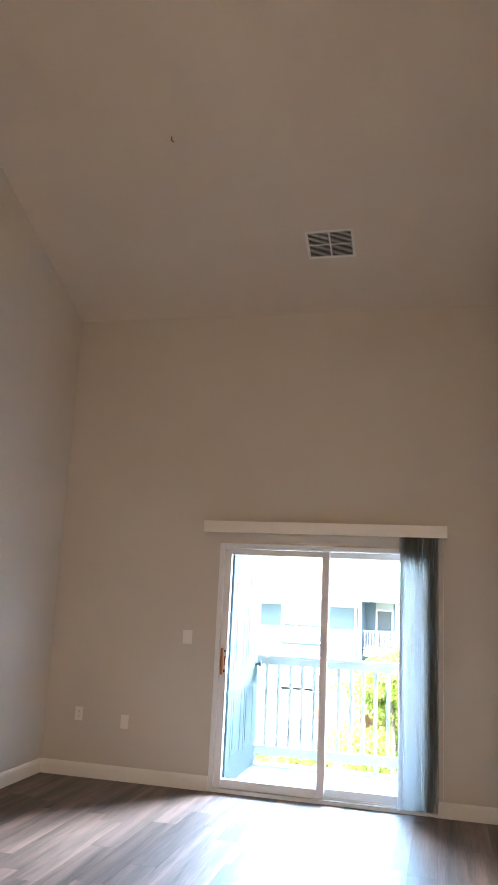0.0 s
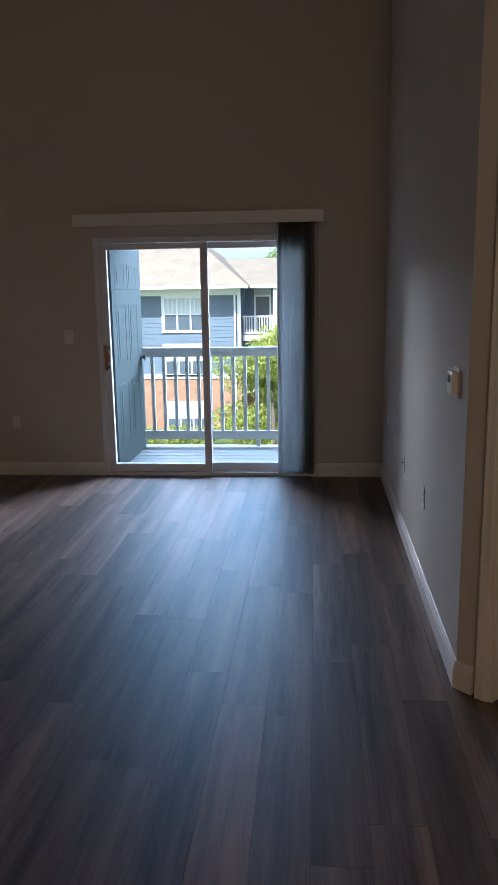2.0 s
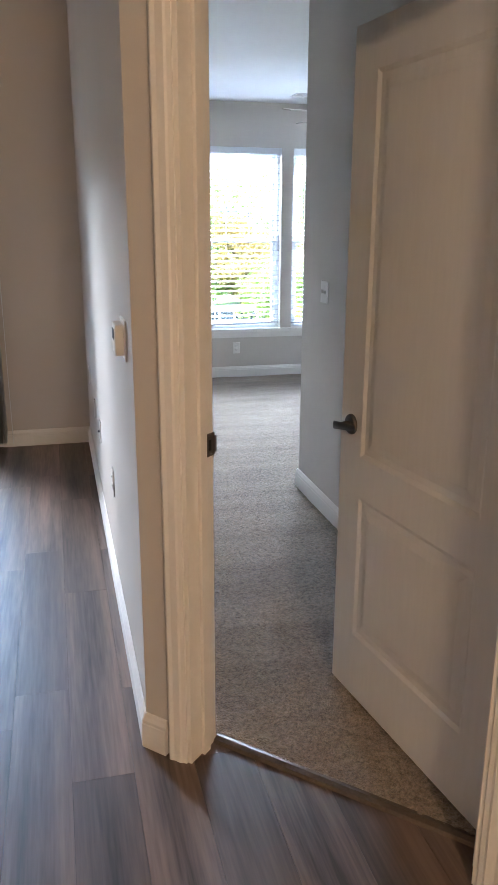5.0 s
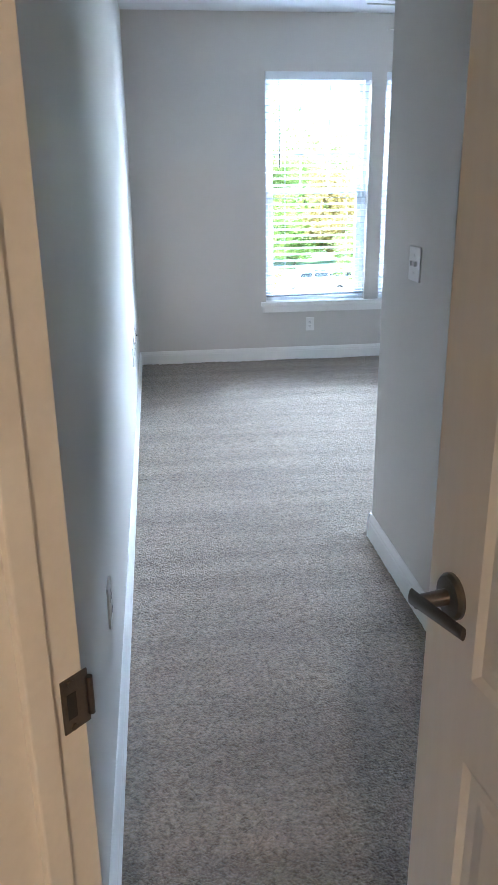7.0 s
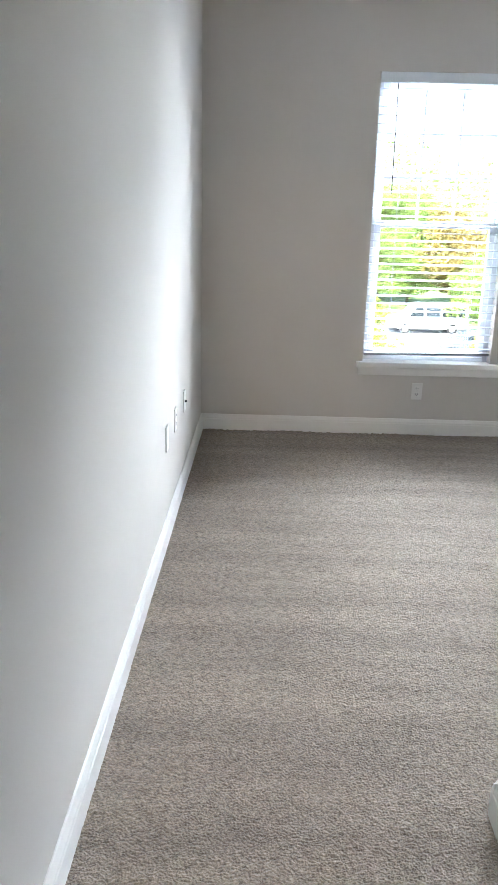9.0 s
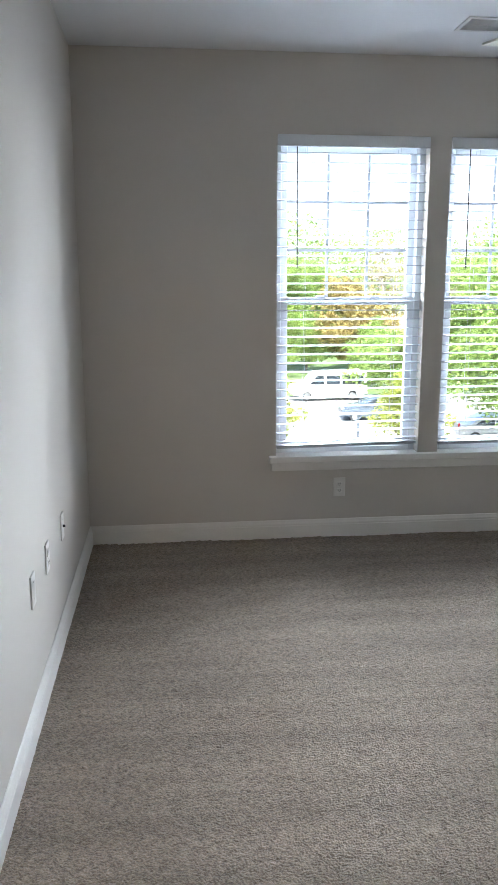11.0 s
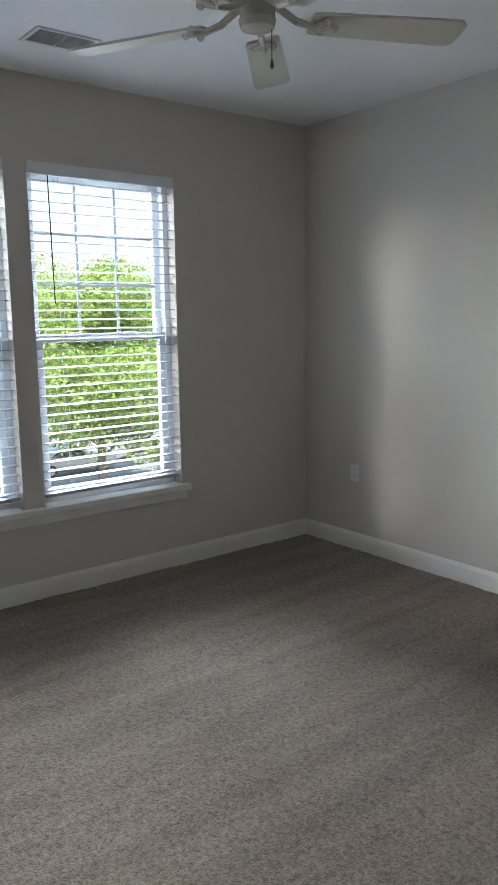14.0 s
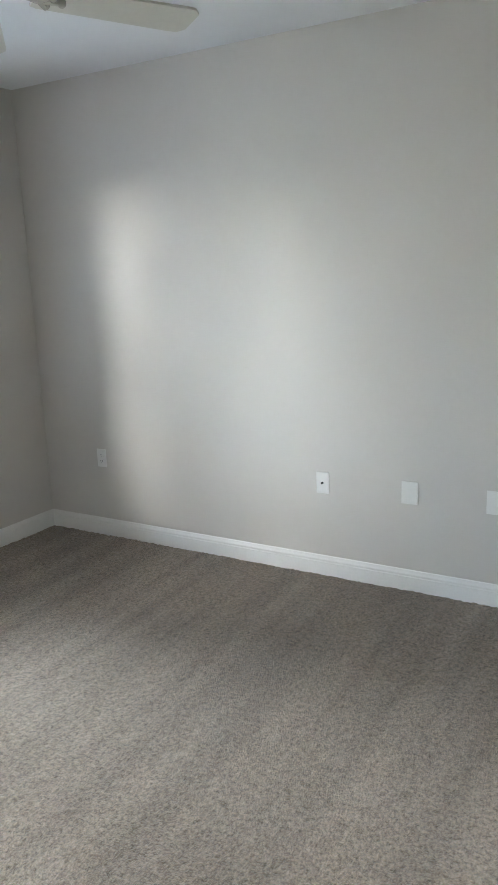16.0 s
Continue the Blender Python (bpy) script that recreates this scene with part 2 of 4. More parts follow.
def let_through(m, share):
    """Thin sheet that lets some light through."""
    N, L = m.node_tree.nodes, m.node_tree.links
    b, tr, mix = N["Principled BSDF"], N.new("ShaderNodeBsdfTranslucent"), N.new("ShaderNodeMixShader")
    L.new(b.inputs["Base Color"].links[0].from_socket, tr.inputs[0])
    mix.inputs[0].default_value = share
    L.new(b.outputs[0], mix.inputs[1]), L.new(tr.outputs[0], mix.inputs[2]), L.new(mix.outputs[0], N["Material Output"].inputs[0])


let_through(M_VANE, 0.5)


# ---- mesh tools ----
def add_box(bm, a, b, bevel=0.0, m=None):
    r = bmesh.ops.create_cube(bm, size=1)
    for v in r["verts"]:
        v.co = Vector([(p + q) / 2 + c * (q - p) for p, q, c in zip(a, b, v.co)])
    if bevel:
        es = {e for v in r["verts"] for e in v.link_edges}
        out = bmesh.ops.bevel(bm, geom=list(es), offset=bevel, segments=2, affect="EDGES", profile=0.5)
        vs = {v for f in out["faces"] for v in f.verts}
        vs |= {v for v in r["verts"] if v.is_valid}
    else:
        vs = set(r["verts"])
    if m:
        for v in vs:
            v.co = m @ v.co
    return bm


def boxes(*items, bevel=0.0):
    bm = bmesh.new()
    for a, b in items:
        add_box(bm, a, b, bevel)
    return bm


def add_prism(bm, pts, lo, hi, axis="x"):
    """A polygon pushed along an axis; pts are the two other coordinates in order."""
    put = {"x": lambda p, k: (k, p[0], p[1]), "y": lambda p, k: (p[0], k, p[1]), "z": lambda p, k: (p[0], p[1], k)}[axis]
    lows, highs = [bm.verts.new(put(p, lo)) for p in pts], [bm.verts.new(put(p, hi)) for p in pts]
    bm.faces.new(lows), bm.faces.new(highs)
    for i in range(len(pts)):
        j = (i + 1) % len(pts)
        bm.faces.new((lows[i], lows[j], highs[j], highs[i]))
    bmesh.ops.recalc_face_normals(bm, faces=bm.faces)
    return bm


def prism(pts, lo, hi, axis="x"):
    return add_prism(bmesh.new(), pts, lo, hi, axis)


def add_tube(bm, p, q, r0, r1=None, seg=12):
    p, q = Vector(p), Vector(q)
    d = q - p
    m = Matrix.Translation((p + q) / 2) @ d.to_track_quat("Z", "Y").to_matrix().to_4x4()
    bmesh.ops.create_cone(bm, cap_ends=True, segments=seg, radius1=r0, radius2=r0 if r1 is None else r1, depth=d.length, matrix=m)
    return bm


def tube(p, q, r0, r1=None, seg=12):
    return add_tube(bmesh.new(), p, q, r0, r1, seg)


def lathe(profile, seg=32):
    """A turned shape about z from (radius, height) pairs."""
    bm = bmesh.new()
    rings = [[bm.verts.new((r * math.cos(2 * math.pi * k / seg), r * math.sin(2 * math.pi * k / seg), z)) for k in range(seg)] for r, z in profile]
    for a, b in zip(rings, rings[1:]):
        for k in range(seg):
            bm.faces.new((a[k], a[(k + 1) % seg], b[(k + 1) % seg], b[k]))
    bm.faces.new(rings[0]), bm.faces.new(rings[-1])
    bmesh.ops.recalc_face_normals(bm, faces=bm.faces)
    return bm


def mesh_of(name, bm, mat, smooth=False):
    me = bpy.data.meshes.new(name)
    bm.to_mesh(me)
    bm.free()
    me.materials.append(mat)
    if smooth:
        me.polygons.foreach_set("use_smooth", [True] * len(me.polygons))
        me.set_sharp_from_angle(angle=radians(35))
    return me


def part(name, bm, mat, parent=None, label="", m=None, smooth=False):
    ob = new(name, mesh_of(name, bm, mat, smooth))
    if parent:
        ob.parent = parent
    if m:
        ob.matrix_local = m
    return tagged(ob, label)


def thing(name, label, category, m=None, group=""):
    ob = new(name)
    ob.empty_display_size = 0.1
    if m:
        ob.matrix_world = m
    return tagged(ob, label, category, group)


def structure(name, bm, mat, label, smooth=False):
    return tagged(part(name, bm, mat, None, "", None, smooth), label, name.split("_")[0], kind="structure")


# ---- plan ----
XW, XE = -3.46, 0.575            # living room: west wall, east wall
YN, YS = 7.0, -2.6               # living room: glazed wall, back wall
BX0, BX1, BY = 0.727, 4.717, 9.195   # bedroom: west, east and window wall
BC = 2.73                        # bedroom ceiling
HX, HY = 1.78, 5.645             # bedroom entry: east wall and its end
EAVE, SLOPE, RIDGE = 4.207, 0.45, 2.2
TOP = EAVE + SLOPE * (YN - RIDGE)
DIAG = pose(XE, 3.425, 0, 0, 0, -45)  # along the slanted wall: x along, y through it
DOOR_A, DOOR_B, DOOR_H, DTH = 0.152, 1.035, 2.135, 0.125


def vault(y):
    return EAVE + SLOPE * (YN - y) if y > RIDGE else TOP - SLOPE * (RIDGE - y)


# walls of the living room
SD0, SD1, SDH = -1.90, -0.05, 2.07
structure("wall_north", boxes(((XW - .15, YN, -.3), (SD0, YN + .15, EAVE + .05)), ((SD1, YN, -.3), (XE, YN + .15, EAVE + .05)),
                              ((SD0, YN, SDH), (SD1, YN + .15, EAVE + .05)), ((SD0, YN, -.3), (SD1, YN + .15, -.02))), M_WALL, "taupe painted wall around the sliding glass door")
structure("wall_west", prism([(YS, -.3), (YN, -.3), (YN, vault(YN) + .05), (RIDGE, TOP + .05), (YS, vault(YS) + .05)], XW - .15, XW), M_WALL, "tall taupe painted wall under the sloped ceiling")
structure("wall_east", prism([(3.425 - .0, -.3), (BY, -.3), (BY, 3.3), (YN + .15, 3.3), (YN + .15, vault(YN) + .05), (3.425, vault(3.425) + .05)], XE, BX0), M_WALL, "taupe painted partition between living room and bedroom")
bm = bmesh.new()
for a, b in (((0, 0, -.3), (DOOR_A, DTH, TOP + .04)), ((DOOR_B, 0, -.3), (1.78, DTH, TOP + .04)), ((DOOR_A, 0, DOOR_H), (DOOR_B, DTH, TOP + .04)), ((DOOR_A, 0, -.3), (DOOR_B, DTH, -.02))):
    add_box(bm, a, b, 0, DIAG)
bmesh.ops.recalc_face_normals(bm, faces=bm.faces)
structure("wall_slanted", bm, M_WALL, "slanted taupe wall with the bedroom doorway")
structure("wall_hall", prism([(YS, -.3), (2.17, -.3), (2.17, TOP + .04), (YS, vault(YS) + .05)], 1.83, 1.98), M_WALL, "taupe painted wall beside the entry")
structure("wall_south", boxes(((XW - .15, YS - .15, -.3), (1.98, YS, vault(YS) + .05))), M_WALL, "taupe painted back wall of the living room")
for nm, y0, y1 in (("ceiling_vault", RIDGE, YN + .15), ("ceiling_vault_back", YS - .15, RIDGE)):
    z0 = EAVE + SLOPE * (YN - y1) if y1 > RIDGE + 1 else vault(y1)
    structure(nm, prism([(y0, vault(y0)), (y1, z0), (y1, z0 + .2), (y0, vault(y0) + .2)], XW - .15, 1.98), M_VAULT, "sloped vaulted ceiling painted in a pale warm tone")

# walls of the bedroom
W1, W2, WZ0, WZ1 = (1.827, 2.690), (2.812, 3.690), 0.505, 2.315
structure("wall_window", boxes(((BX0 - .152, BY, -.3), (W1[0], BY + .17, BC + .1)), ((W1[1], BY, WZ0), (W2[0], BY + .17, WZ1)), ((W2[1], BY, -.3), (BX1 + .15, BY + .17, BC + .1)),
                               ((W1[0], BY, -.3), (W2[1], BY + .17, WZ0)), ((W1[0], BY, WZ1), (W2[1], BY + .17, BC + .1))), M_WALL, "taupe painted bedroom wall with two windows")
structure("wall_bedroom_east", boxes(((BX1, HY - .12, -.3), (BX1 + .15, BY, BC + .1))), M_WALL, "plain taupe painted bedroom wall")
structure("wall_bedroom_south", boxes(((HX, HY - .12, -.3), (BX1, HY, BC + .1))), M_WALL, "taupe painted bedroom wall beside the entry")
structure("wall_entry", prism([(2.37, -.3), (HY - .12, -.3), (HY - .12, BC + .1), (2.37, BC + .1)], HX, HX + .12), M_WALL, "taupe painted wall of the bedroom entry")
bm = prism([(BX0, 3.46), (1.80, 2.38), (1.86, 2.38), (HX + .1, HY - .1), (BX1, HY - .1), (BX1, BY), (BX0, BY)], BC, BC + .12, "z")
structure("ceiling_bedroom", bm, M_CEIL, "smooth white bedroom ceiling")

# floors
structure("floor", boxes(((XW - .15, YS - .15, -.3), (2.0, YN + .15, -.008))), M_GAP, "dark wood-look plank floor of the living room")


def carpet():
    """Cut pile carpet: a fine uneven sheet with its outline along the walls."""
    st = 0.0125
    nx, ny = int(4.1 / st), int(7.0 / st)
    xs, ys = 0.70 + st * np.arange(nx), 2.35 + st * np.arange(ny)
    X, Y = np.meshgrid(xs, ys)
    keep = ((X + Y > 4.185) & (X < HX + .06)) | (Y > HY - .06)
    rng = np.random.default_rng(4)
    tuft = rng.random(X.shape)
    clump = sum(np.roll(np.roll(rng.random(X.shape), i, 0), j, 1) for i in (0, 1) for j in (0, 1, 2)) / 6
    Z = tuft * 0.007 + clump * 0.004 + 0.003 + 0.002 * np.sin(X * 9 + 2 * np.sin(Y * 5))
    Z = np.clip(Z, 0, .02)
    X = X + (rng.random(X.shape) - .5) * st * .7
    Y = Y + (rng.random(Y.shape) - .5) * st * .7
    ids = np.arange(nx * ny).reshape(ny, nx)
    q = np.stack([ids[:-1, :-1], ids[:-1, 1:], ids[1:, 1:], ids[1:, :-1]], -1)
    ok = keep[:-1, :-1] & keep[1:, 1:] & keep[:-1, 1:] & keep[1:, :-1]
    q = q[ok]
    used = np.unique(q)
    back = np.zeros(nx * ny, int)
    back[used] = np.arange(len(used))
    me = bpy.data.meshes.new("carpet")
    co = np.stack([X, Y, Z], -1).reshape(-1, 3)[used]
    me.vertices.add(len(used)), me.loops.add(q.size), me.polygons.add(len(q))
    me.vertices.foreach_set("co", co.ravel())
    me.loops.foreach_set("vertex_index", back[q].ravel())
    me.polygons.foreach_set("loop_start", np.arange(len(q)) * 4)
    me.update(), me.validate()
    me.materials.append(M_CARPET)
    me.polygons.foreach_set("use_smooth", [True] * len(me.polygons))
    tagged(new("floor_carpet", me), "beige cut-pile carpet with vacuum tracks", "carpet", kind="structure")


carpet()
structure("floor_bedroom_slab", prism([(BX0, 3.46), (1.80, 2.38), (1.86, 2.38), (HX + .1, HY - .1), (BX1, HY - .1), (BX1, BY), (BX0, BY)], -.2, -.004, "z"), M_GAP, "slab below the bedroom carpet")


# baseboards: plain board with a stepped, rounded top
BH = 0.118


def baseboard(name, p, q, side=1, h=BH):
    """From p to q on the plan; the board stands on the left of the way for side 1."""
    p, q = Vector((*p, 0)), Vector((*q, 0))
    d = (q - p)
    turn = pose(p.x, p.y, 0, 0, 0, math.degrees(math.atan2(d.y, d.x)))
    prof = [(0, 0), (.016, 0), (.016, h - .035), (.0135, h - .032), (.0135, h - .022), (.009, h - .012), (.006, h - .003), (.003, h), (0, h)]
    bm = prism([(a * side, z) for a, z in prof], 0, d.length)
    bmesh.ops.transform(bm, matrix=turn, verts=bm.verts)
    bmesh.ops.recalc_face_normals(bm, faces=bm.faces)
    structure(name, bm, M_TRIM, "white painted wooden baseboard")


def on_diag(s, off=0.0):
    v = DIAG @ Vector((s, off, 0))
    return v.x, v.y


baseboard("baseboard_1", (XW, YN), (SD0 - .0, YN), -1)
baseboard("baseboard_2", (SD1, YN), (XE, YN), -1)
baseboard("baseboard_3", (XE, 3.418), (XE, YN), 1)
baseboard("baseboard_4", (XW, YS), (XW, YN), -1)
baseboard("baseboard_5", on_diag(-.006), on_diag(.082), -1)
baseboard("baseboard_6", on_diag(1.08), on_diag(1.78), -1)
baseboard("baseboard_7", (BX0, 3.62), (BX0, BY), -1)
baseboard("baseboard_8", (BX0, BY), (BX1, BY), -1)
baseboard("baseboard_9", (BX1, HY), (BX1, BY), 1)
baseboard("baseboard_10", (HX, 2.5), (HX, HY + .016), 1)
baseboard("baseboard_11", (HX - .016, HY), (BX1, HY), 1)
baseboard("baseboard_12", (1.83, YS), (1.83, 2.15), 1)


# ---- bedroom doorway: jamb, stop, casing, leaf ----
def doorway():
    fr = tagged(thing("door_1", "white painted door frame in the slanted wall", "door frame", DIAG.copy()), kind="structure")
    A, B, H = DOOR_A, DOOR_B, DOOR_H
    part("jamb", boxes(((A, -.004, 0), (A + .02, DTH + .004, H)), bevel=.002), M_TRIM, fr)
    part("jamb", boxes(((B - .02, -.004, 0), (B, DTH + .004, H)), bevel=.002), M_TRIM, fr)
    part("head_jamb", boxes(((A + .02, -.004, H - .02), (B - .02, DTH + .004, H)), bevel=.002), M_TRIM, fr)
    part("door_stop", boxes(((A + .02, .05, 0), (A + .032, .083, H - .02)), ((B - .032, .05, 0), (B - .02, .083, H - .02)), ((A + .032, .05, H - .032), (B - .032, .083, H - .02)), bevel=.003), M_TRIM, fr)
    prof = [(0, 0), (0, -.010), (.012, -.013), (.018, -.017), (.040, -.017), (.052, -.021), (.058, -.019), (.060, 0)]
    for nm, x, sg in (("casing", A + .006, -1), ("casing", B - .006, 1)):
        bm = prism([(x + sg * u, v) for u, v in prof], 0, H + .055, "z")
        part(nm, bm, M_TRIM, fr)
        bm = prism([(x + sg * u, DTH - v) for u, v in prof], 0, H + .055, "z")
        part(nm, bm, M_TRIM, fr)
    for flip in (0, 1):
        bm = prism([((DTH - v) if flip else v, H - .006 + u) for u, v in prof], A - .053, B + .053)
        bmesh.ops.translate(bm, verts=bm.verts, vec=(0, -.0015 if not flip else .0015, .001))
        part("head_casing", bm, M_TRIM, fr)
    # strike plate on the latch jamb, with its lip and hole
    sp = part("strike_plate", boxes(((A + .02, .098, .945), (A + .0225, .134, 1.012)), bevel=.001), M_NICKEL, fr, "satin nickel strike plate")
    part("latch_hole", boxes(((A + .0222, .104, .962), (A + .0232, .116, .993))), M_DARK, sp)
    part("lip", tube((A + .024, .134, .955), (A + .024, .134, 1.002), .004), M_NICKEL, sp)
    for z in (.951, 1.006):
        part("screw", tube((A + .0215, .110, z), (A + .0245, .110, z), .004), M_NICKEL, sp)
    for z in (.2, 1.05, 1.9):
        part("hinge", tube((B - .018, DTH + .012, z - .045), (B - .018, DTH + .012, z + .045), .007), M_NICKEL, fr)


doorway()
hinge = DIAG @ Vector((1.028, .166, 0))


def door_leaf():
    """Two-panel moulded leaf; local x from the hinge along the leaf, y through it."""
    W, T, Z0, Z1 = .826, .035, .022, 2.112
    leaf = thing("door_leaf", "white moulded two-panel bedroom door standing half open", "door", pose(hinge.x, hinge.y, 0, 0, 0, 98.5))
    panels = ((.125, .248, W - .125, .735), (.125, .868, W - .125, 1.985))
    bm = bmesh.new()
    xs, zs = [0, .125, W - .125, W], [Z0, .248, .735, .868, 1.985, Z1]
    for i in range(3):
        for j in range(5):
            if i == 1 and j in (1, 3):
                continue
            add_box(bm, (xs[i], 0, zs[j]), (xs[i + 1], T, zs[j + 1]))
    bmesh.ops.remove_doubles(bm, verts=bm.verts, dist=1e-5)
    part("slab", bm, M_DOOR, leaf)
    for x0, z0, x1, z1 in panels:
        bm = bmesh.new()
        for y0, s in ((0, 1), (T, -1)):
            # sunk moulding, then a raised field
            steps = [(0, 0), (.014, .006), (.034, .006), (.060, .0015)]
            loops = []
            for ins, dep in steps:
                c = [(x0 + ins, z0 + ins), (x1 - ins, z0 + ins), (x1 - ins, z1 - ins), (x0 + ins, z1 - ins)]
                loops.append([bm.verts.new((x, y0 + s * dep, z)) for x, z in c])
            for a, b in zip(loops, loops[1:]):
                for k in range(4):
                    bm.faces.new((a[k], a[(k + 1) % 4], b[(k + 1) % 4], b[k]))
            bm.faces.new(loops[-1])
        bmesh.ops.recalc_face_normals(bm, faces=bm.faces)
        part("panel", bm, M_DOOR, leaf)
    for y, s in ((T, 1), (0, -1)):
        hx, hz = W - .065, .963
        lev = part("lever_handle", lathe([(.0, 0), (.033, 0), (.033, .005), (.029, .010), (.012, .012), (.0095, .058), (0, .058)]), M_NICKEL, leaf, "satin nickel lever handle", pose(hx, y, hz, -90 * s, 0, 0), True)
        bm = bmesh.new()
        n = 9
        rings = []
        for k in range(n):
            u = k / (n - 1)
            w, t = .013 - .003 * u, .0045 - .001 * u
            x, z = .016 - .125 * u, -.016 * u
            rings.append([bm.verts.new((x, z + w * math.sin(a), .056 - .006 * u + t * math.cos(a))) for a in [i * math.pi / 4 for i in range(8)]])
        for a, b in zip(rings, rings[1:]):
            for k in range(8):
                bm.faces.new((a[k], a[(k + 1) % 8], b[(k + 1) % 8], b[k]))
        bm.faces.new(rings[0]), bm.faces.new(rings[-1])
        bmesh.ops.recalc_face_normals(bm, faces=bm.faces)
        part("lever", bm, M_NICKEL, lev, smooth=True)
    part("latch", boxes(((W, .008, .935), (W + .002, .027, .992)), ((W + .002, .012, .955), (W + .010, .023, .972)), bevel=.0008), M_NICKEL, leaf)


door_leaf()
bm = bmesh.new()
add_prism(bm, [(DTH - .012, .0), (DTH + .03, .0), (DTH + .026, .010), (DTH + .01, .014), (DTH - .006, .010)], DOOR_A + .02, DOOR_B - .02)
bmesh.ops.transform(bm, matrix=DIAG, verts=bm.verts)
tagged(part("threshold_strip", bm, M_STRIP), "dark metal strip between plank floor and carpet", "threshold", kind="structure")


# ---- sliding glass door ----
def sliding_door():
    d = tagged(thing("door_2", "white vinyl sliding glass door with two panels", "sliding door", pose(SD0, YN, 0)), kind="structure")
    W, H = SD1 - SD0, SDH
    part("frame", boxes(((0, -.006, 0), (.045, .13, H)), ((W - .045, -.006, 0), (W, .13, H)), ((.045, -.006, H - .045), (W - .045, .13, H)), bevel=.004), M_VINYL, d)
    part("track", boxes(((.045, -.006, -.01), (W - .045, .13, .03)), ((.045, .03, .03), (W - .045, .036, .042)), ((.045, .085, .03), (W - .045, .091, .042)), bevel=.002), M_VINYL, d)
    mid = W / 2 + .018
    for nm, x0, x1, y in (("sliding_panel", .045, mid + .034, .012), ("fixed_panel", mid - .034, W - .045, .070)):
        z0, z1, sw = .034, H - .048, .062
        p = part(nm, boxes(((x0, y, z0), (x0 + sw, y + .045, z1)), ((x1 - sw, y, z0), (x1, y + .045, z1)), ((x0 + sw, y, z0), (x1 - sw, y + .045, z0 + .07)), ((x0 + sw, y, z1 - .05), (x1 - sw, y + .045, z1)), bevel=.004), M_VINYL, d)
        g = part("pane", boxes(((x0 + sw - .008, y + .018, z0 + .062), (x1 - sw + .008, y + .024, z1 - .042))), M_GLASS, p)
        g.visible_shadow = False
        if nm == "sliding_panel":
            h = part("pull_handle", boxes(((x0 + .012, y - .03, .945), (x0 + .04, y - .006, 1.165)), bevel=.008), M_HANDLE, p, "brown wooden pull handle")
            for z in (.965, 1.13):
                add = boxes(((x0 + .014, y - .012, z), (x0 + .05, y + .001, z + .022)), bevel=.003)
                part("bracket", add, M_DARK, h)
            part("latch", boxes(((x0 + .044, y - .016, 1.02), (x0 + .056, y, 1.1)), bevel=.003), M_HANDLE, h)


sliding_door()


def vertical_blind():
    b = thing("vertical_blind", "vertical blind drawn open to one side of the sliding door", "blind", pose(0, YN, 0))
    part("valance", boxes(((-2.035, -.095, 2.158), (.055, -.088, 2.258)), ((-2.035, -.088, 2.158), (-2.028, -.002, 2.258)), ((.048, -.088, 2.158), (.055, -.002, 2.258)), ((-2.028, -.088, 2.252), (.048, -.002, 2.258)), bevel=.0015), M_TRIM, b, "long white valance board")
    part("head_rail", boxes(((-2.0, -.065, 2.19), (.03, -.02, 2.235)), bevel=.003), M_VINYL, b)
    n = 21
    for k in range(n):
        x = -.315 + .295 * k / (n - 1)
        bm = bmesh.new()
        seg, w = 6, .082
        rows = []
        for z in (.035, 2.2):
            rows.append([(-w / 2 + w * i / seg, .006 * (1 - (2 * i / seg - 1) ** 2), z) for i in range(seg + 1)])
        f, bk = [[[bm.verts.new((x_, y_ + o, z_)) for x_, y_, z_ in r] for r in rows] for o in (0, .0014)]
        for i in range(seg):
            bm.faces.new((f[0][i], f[0][i + 1], f[1][i + 1], f[1][i]))
            bm.faces.new((bk[0][i + 1], bk[0][i], bk[1][i], bk[1][i + 1]))
        turn = 80 + random.uniform(-4, 4) if k > 1 else 72
        part("vane", bm, M_VANE, b, m=pose(x, -.045, 0, 0, 0, turn), smooth=True)
    part("pull_cord", tube((.022, -.05, .03), (.022, -.05, 2.17), .003, seg=6), M_VINYL, b)
    part("wand", tube((-.32, -.06, .9), (-.318, -.058, 2.18), .004, seg=8), M_VINYL, b)


vertical_blind()


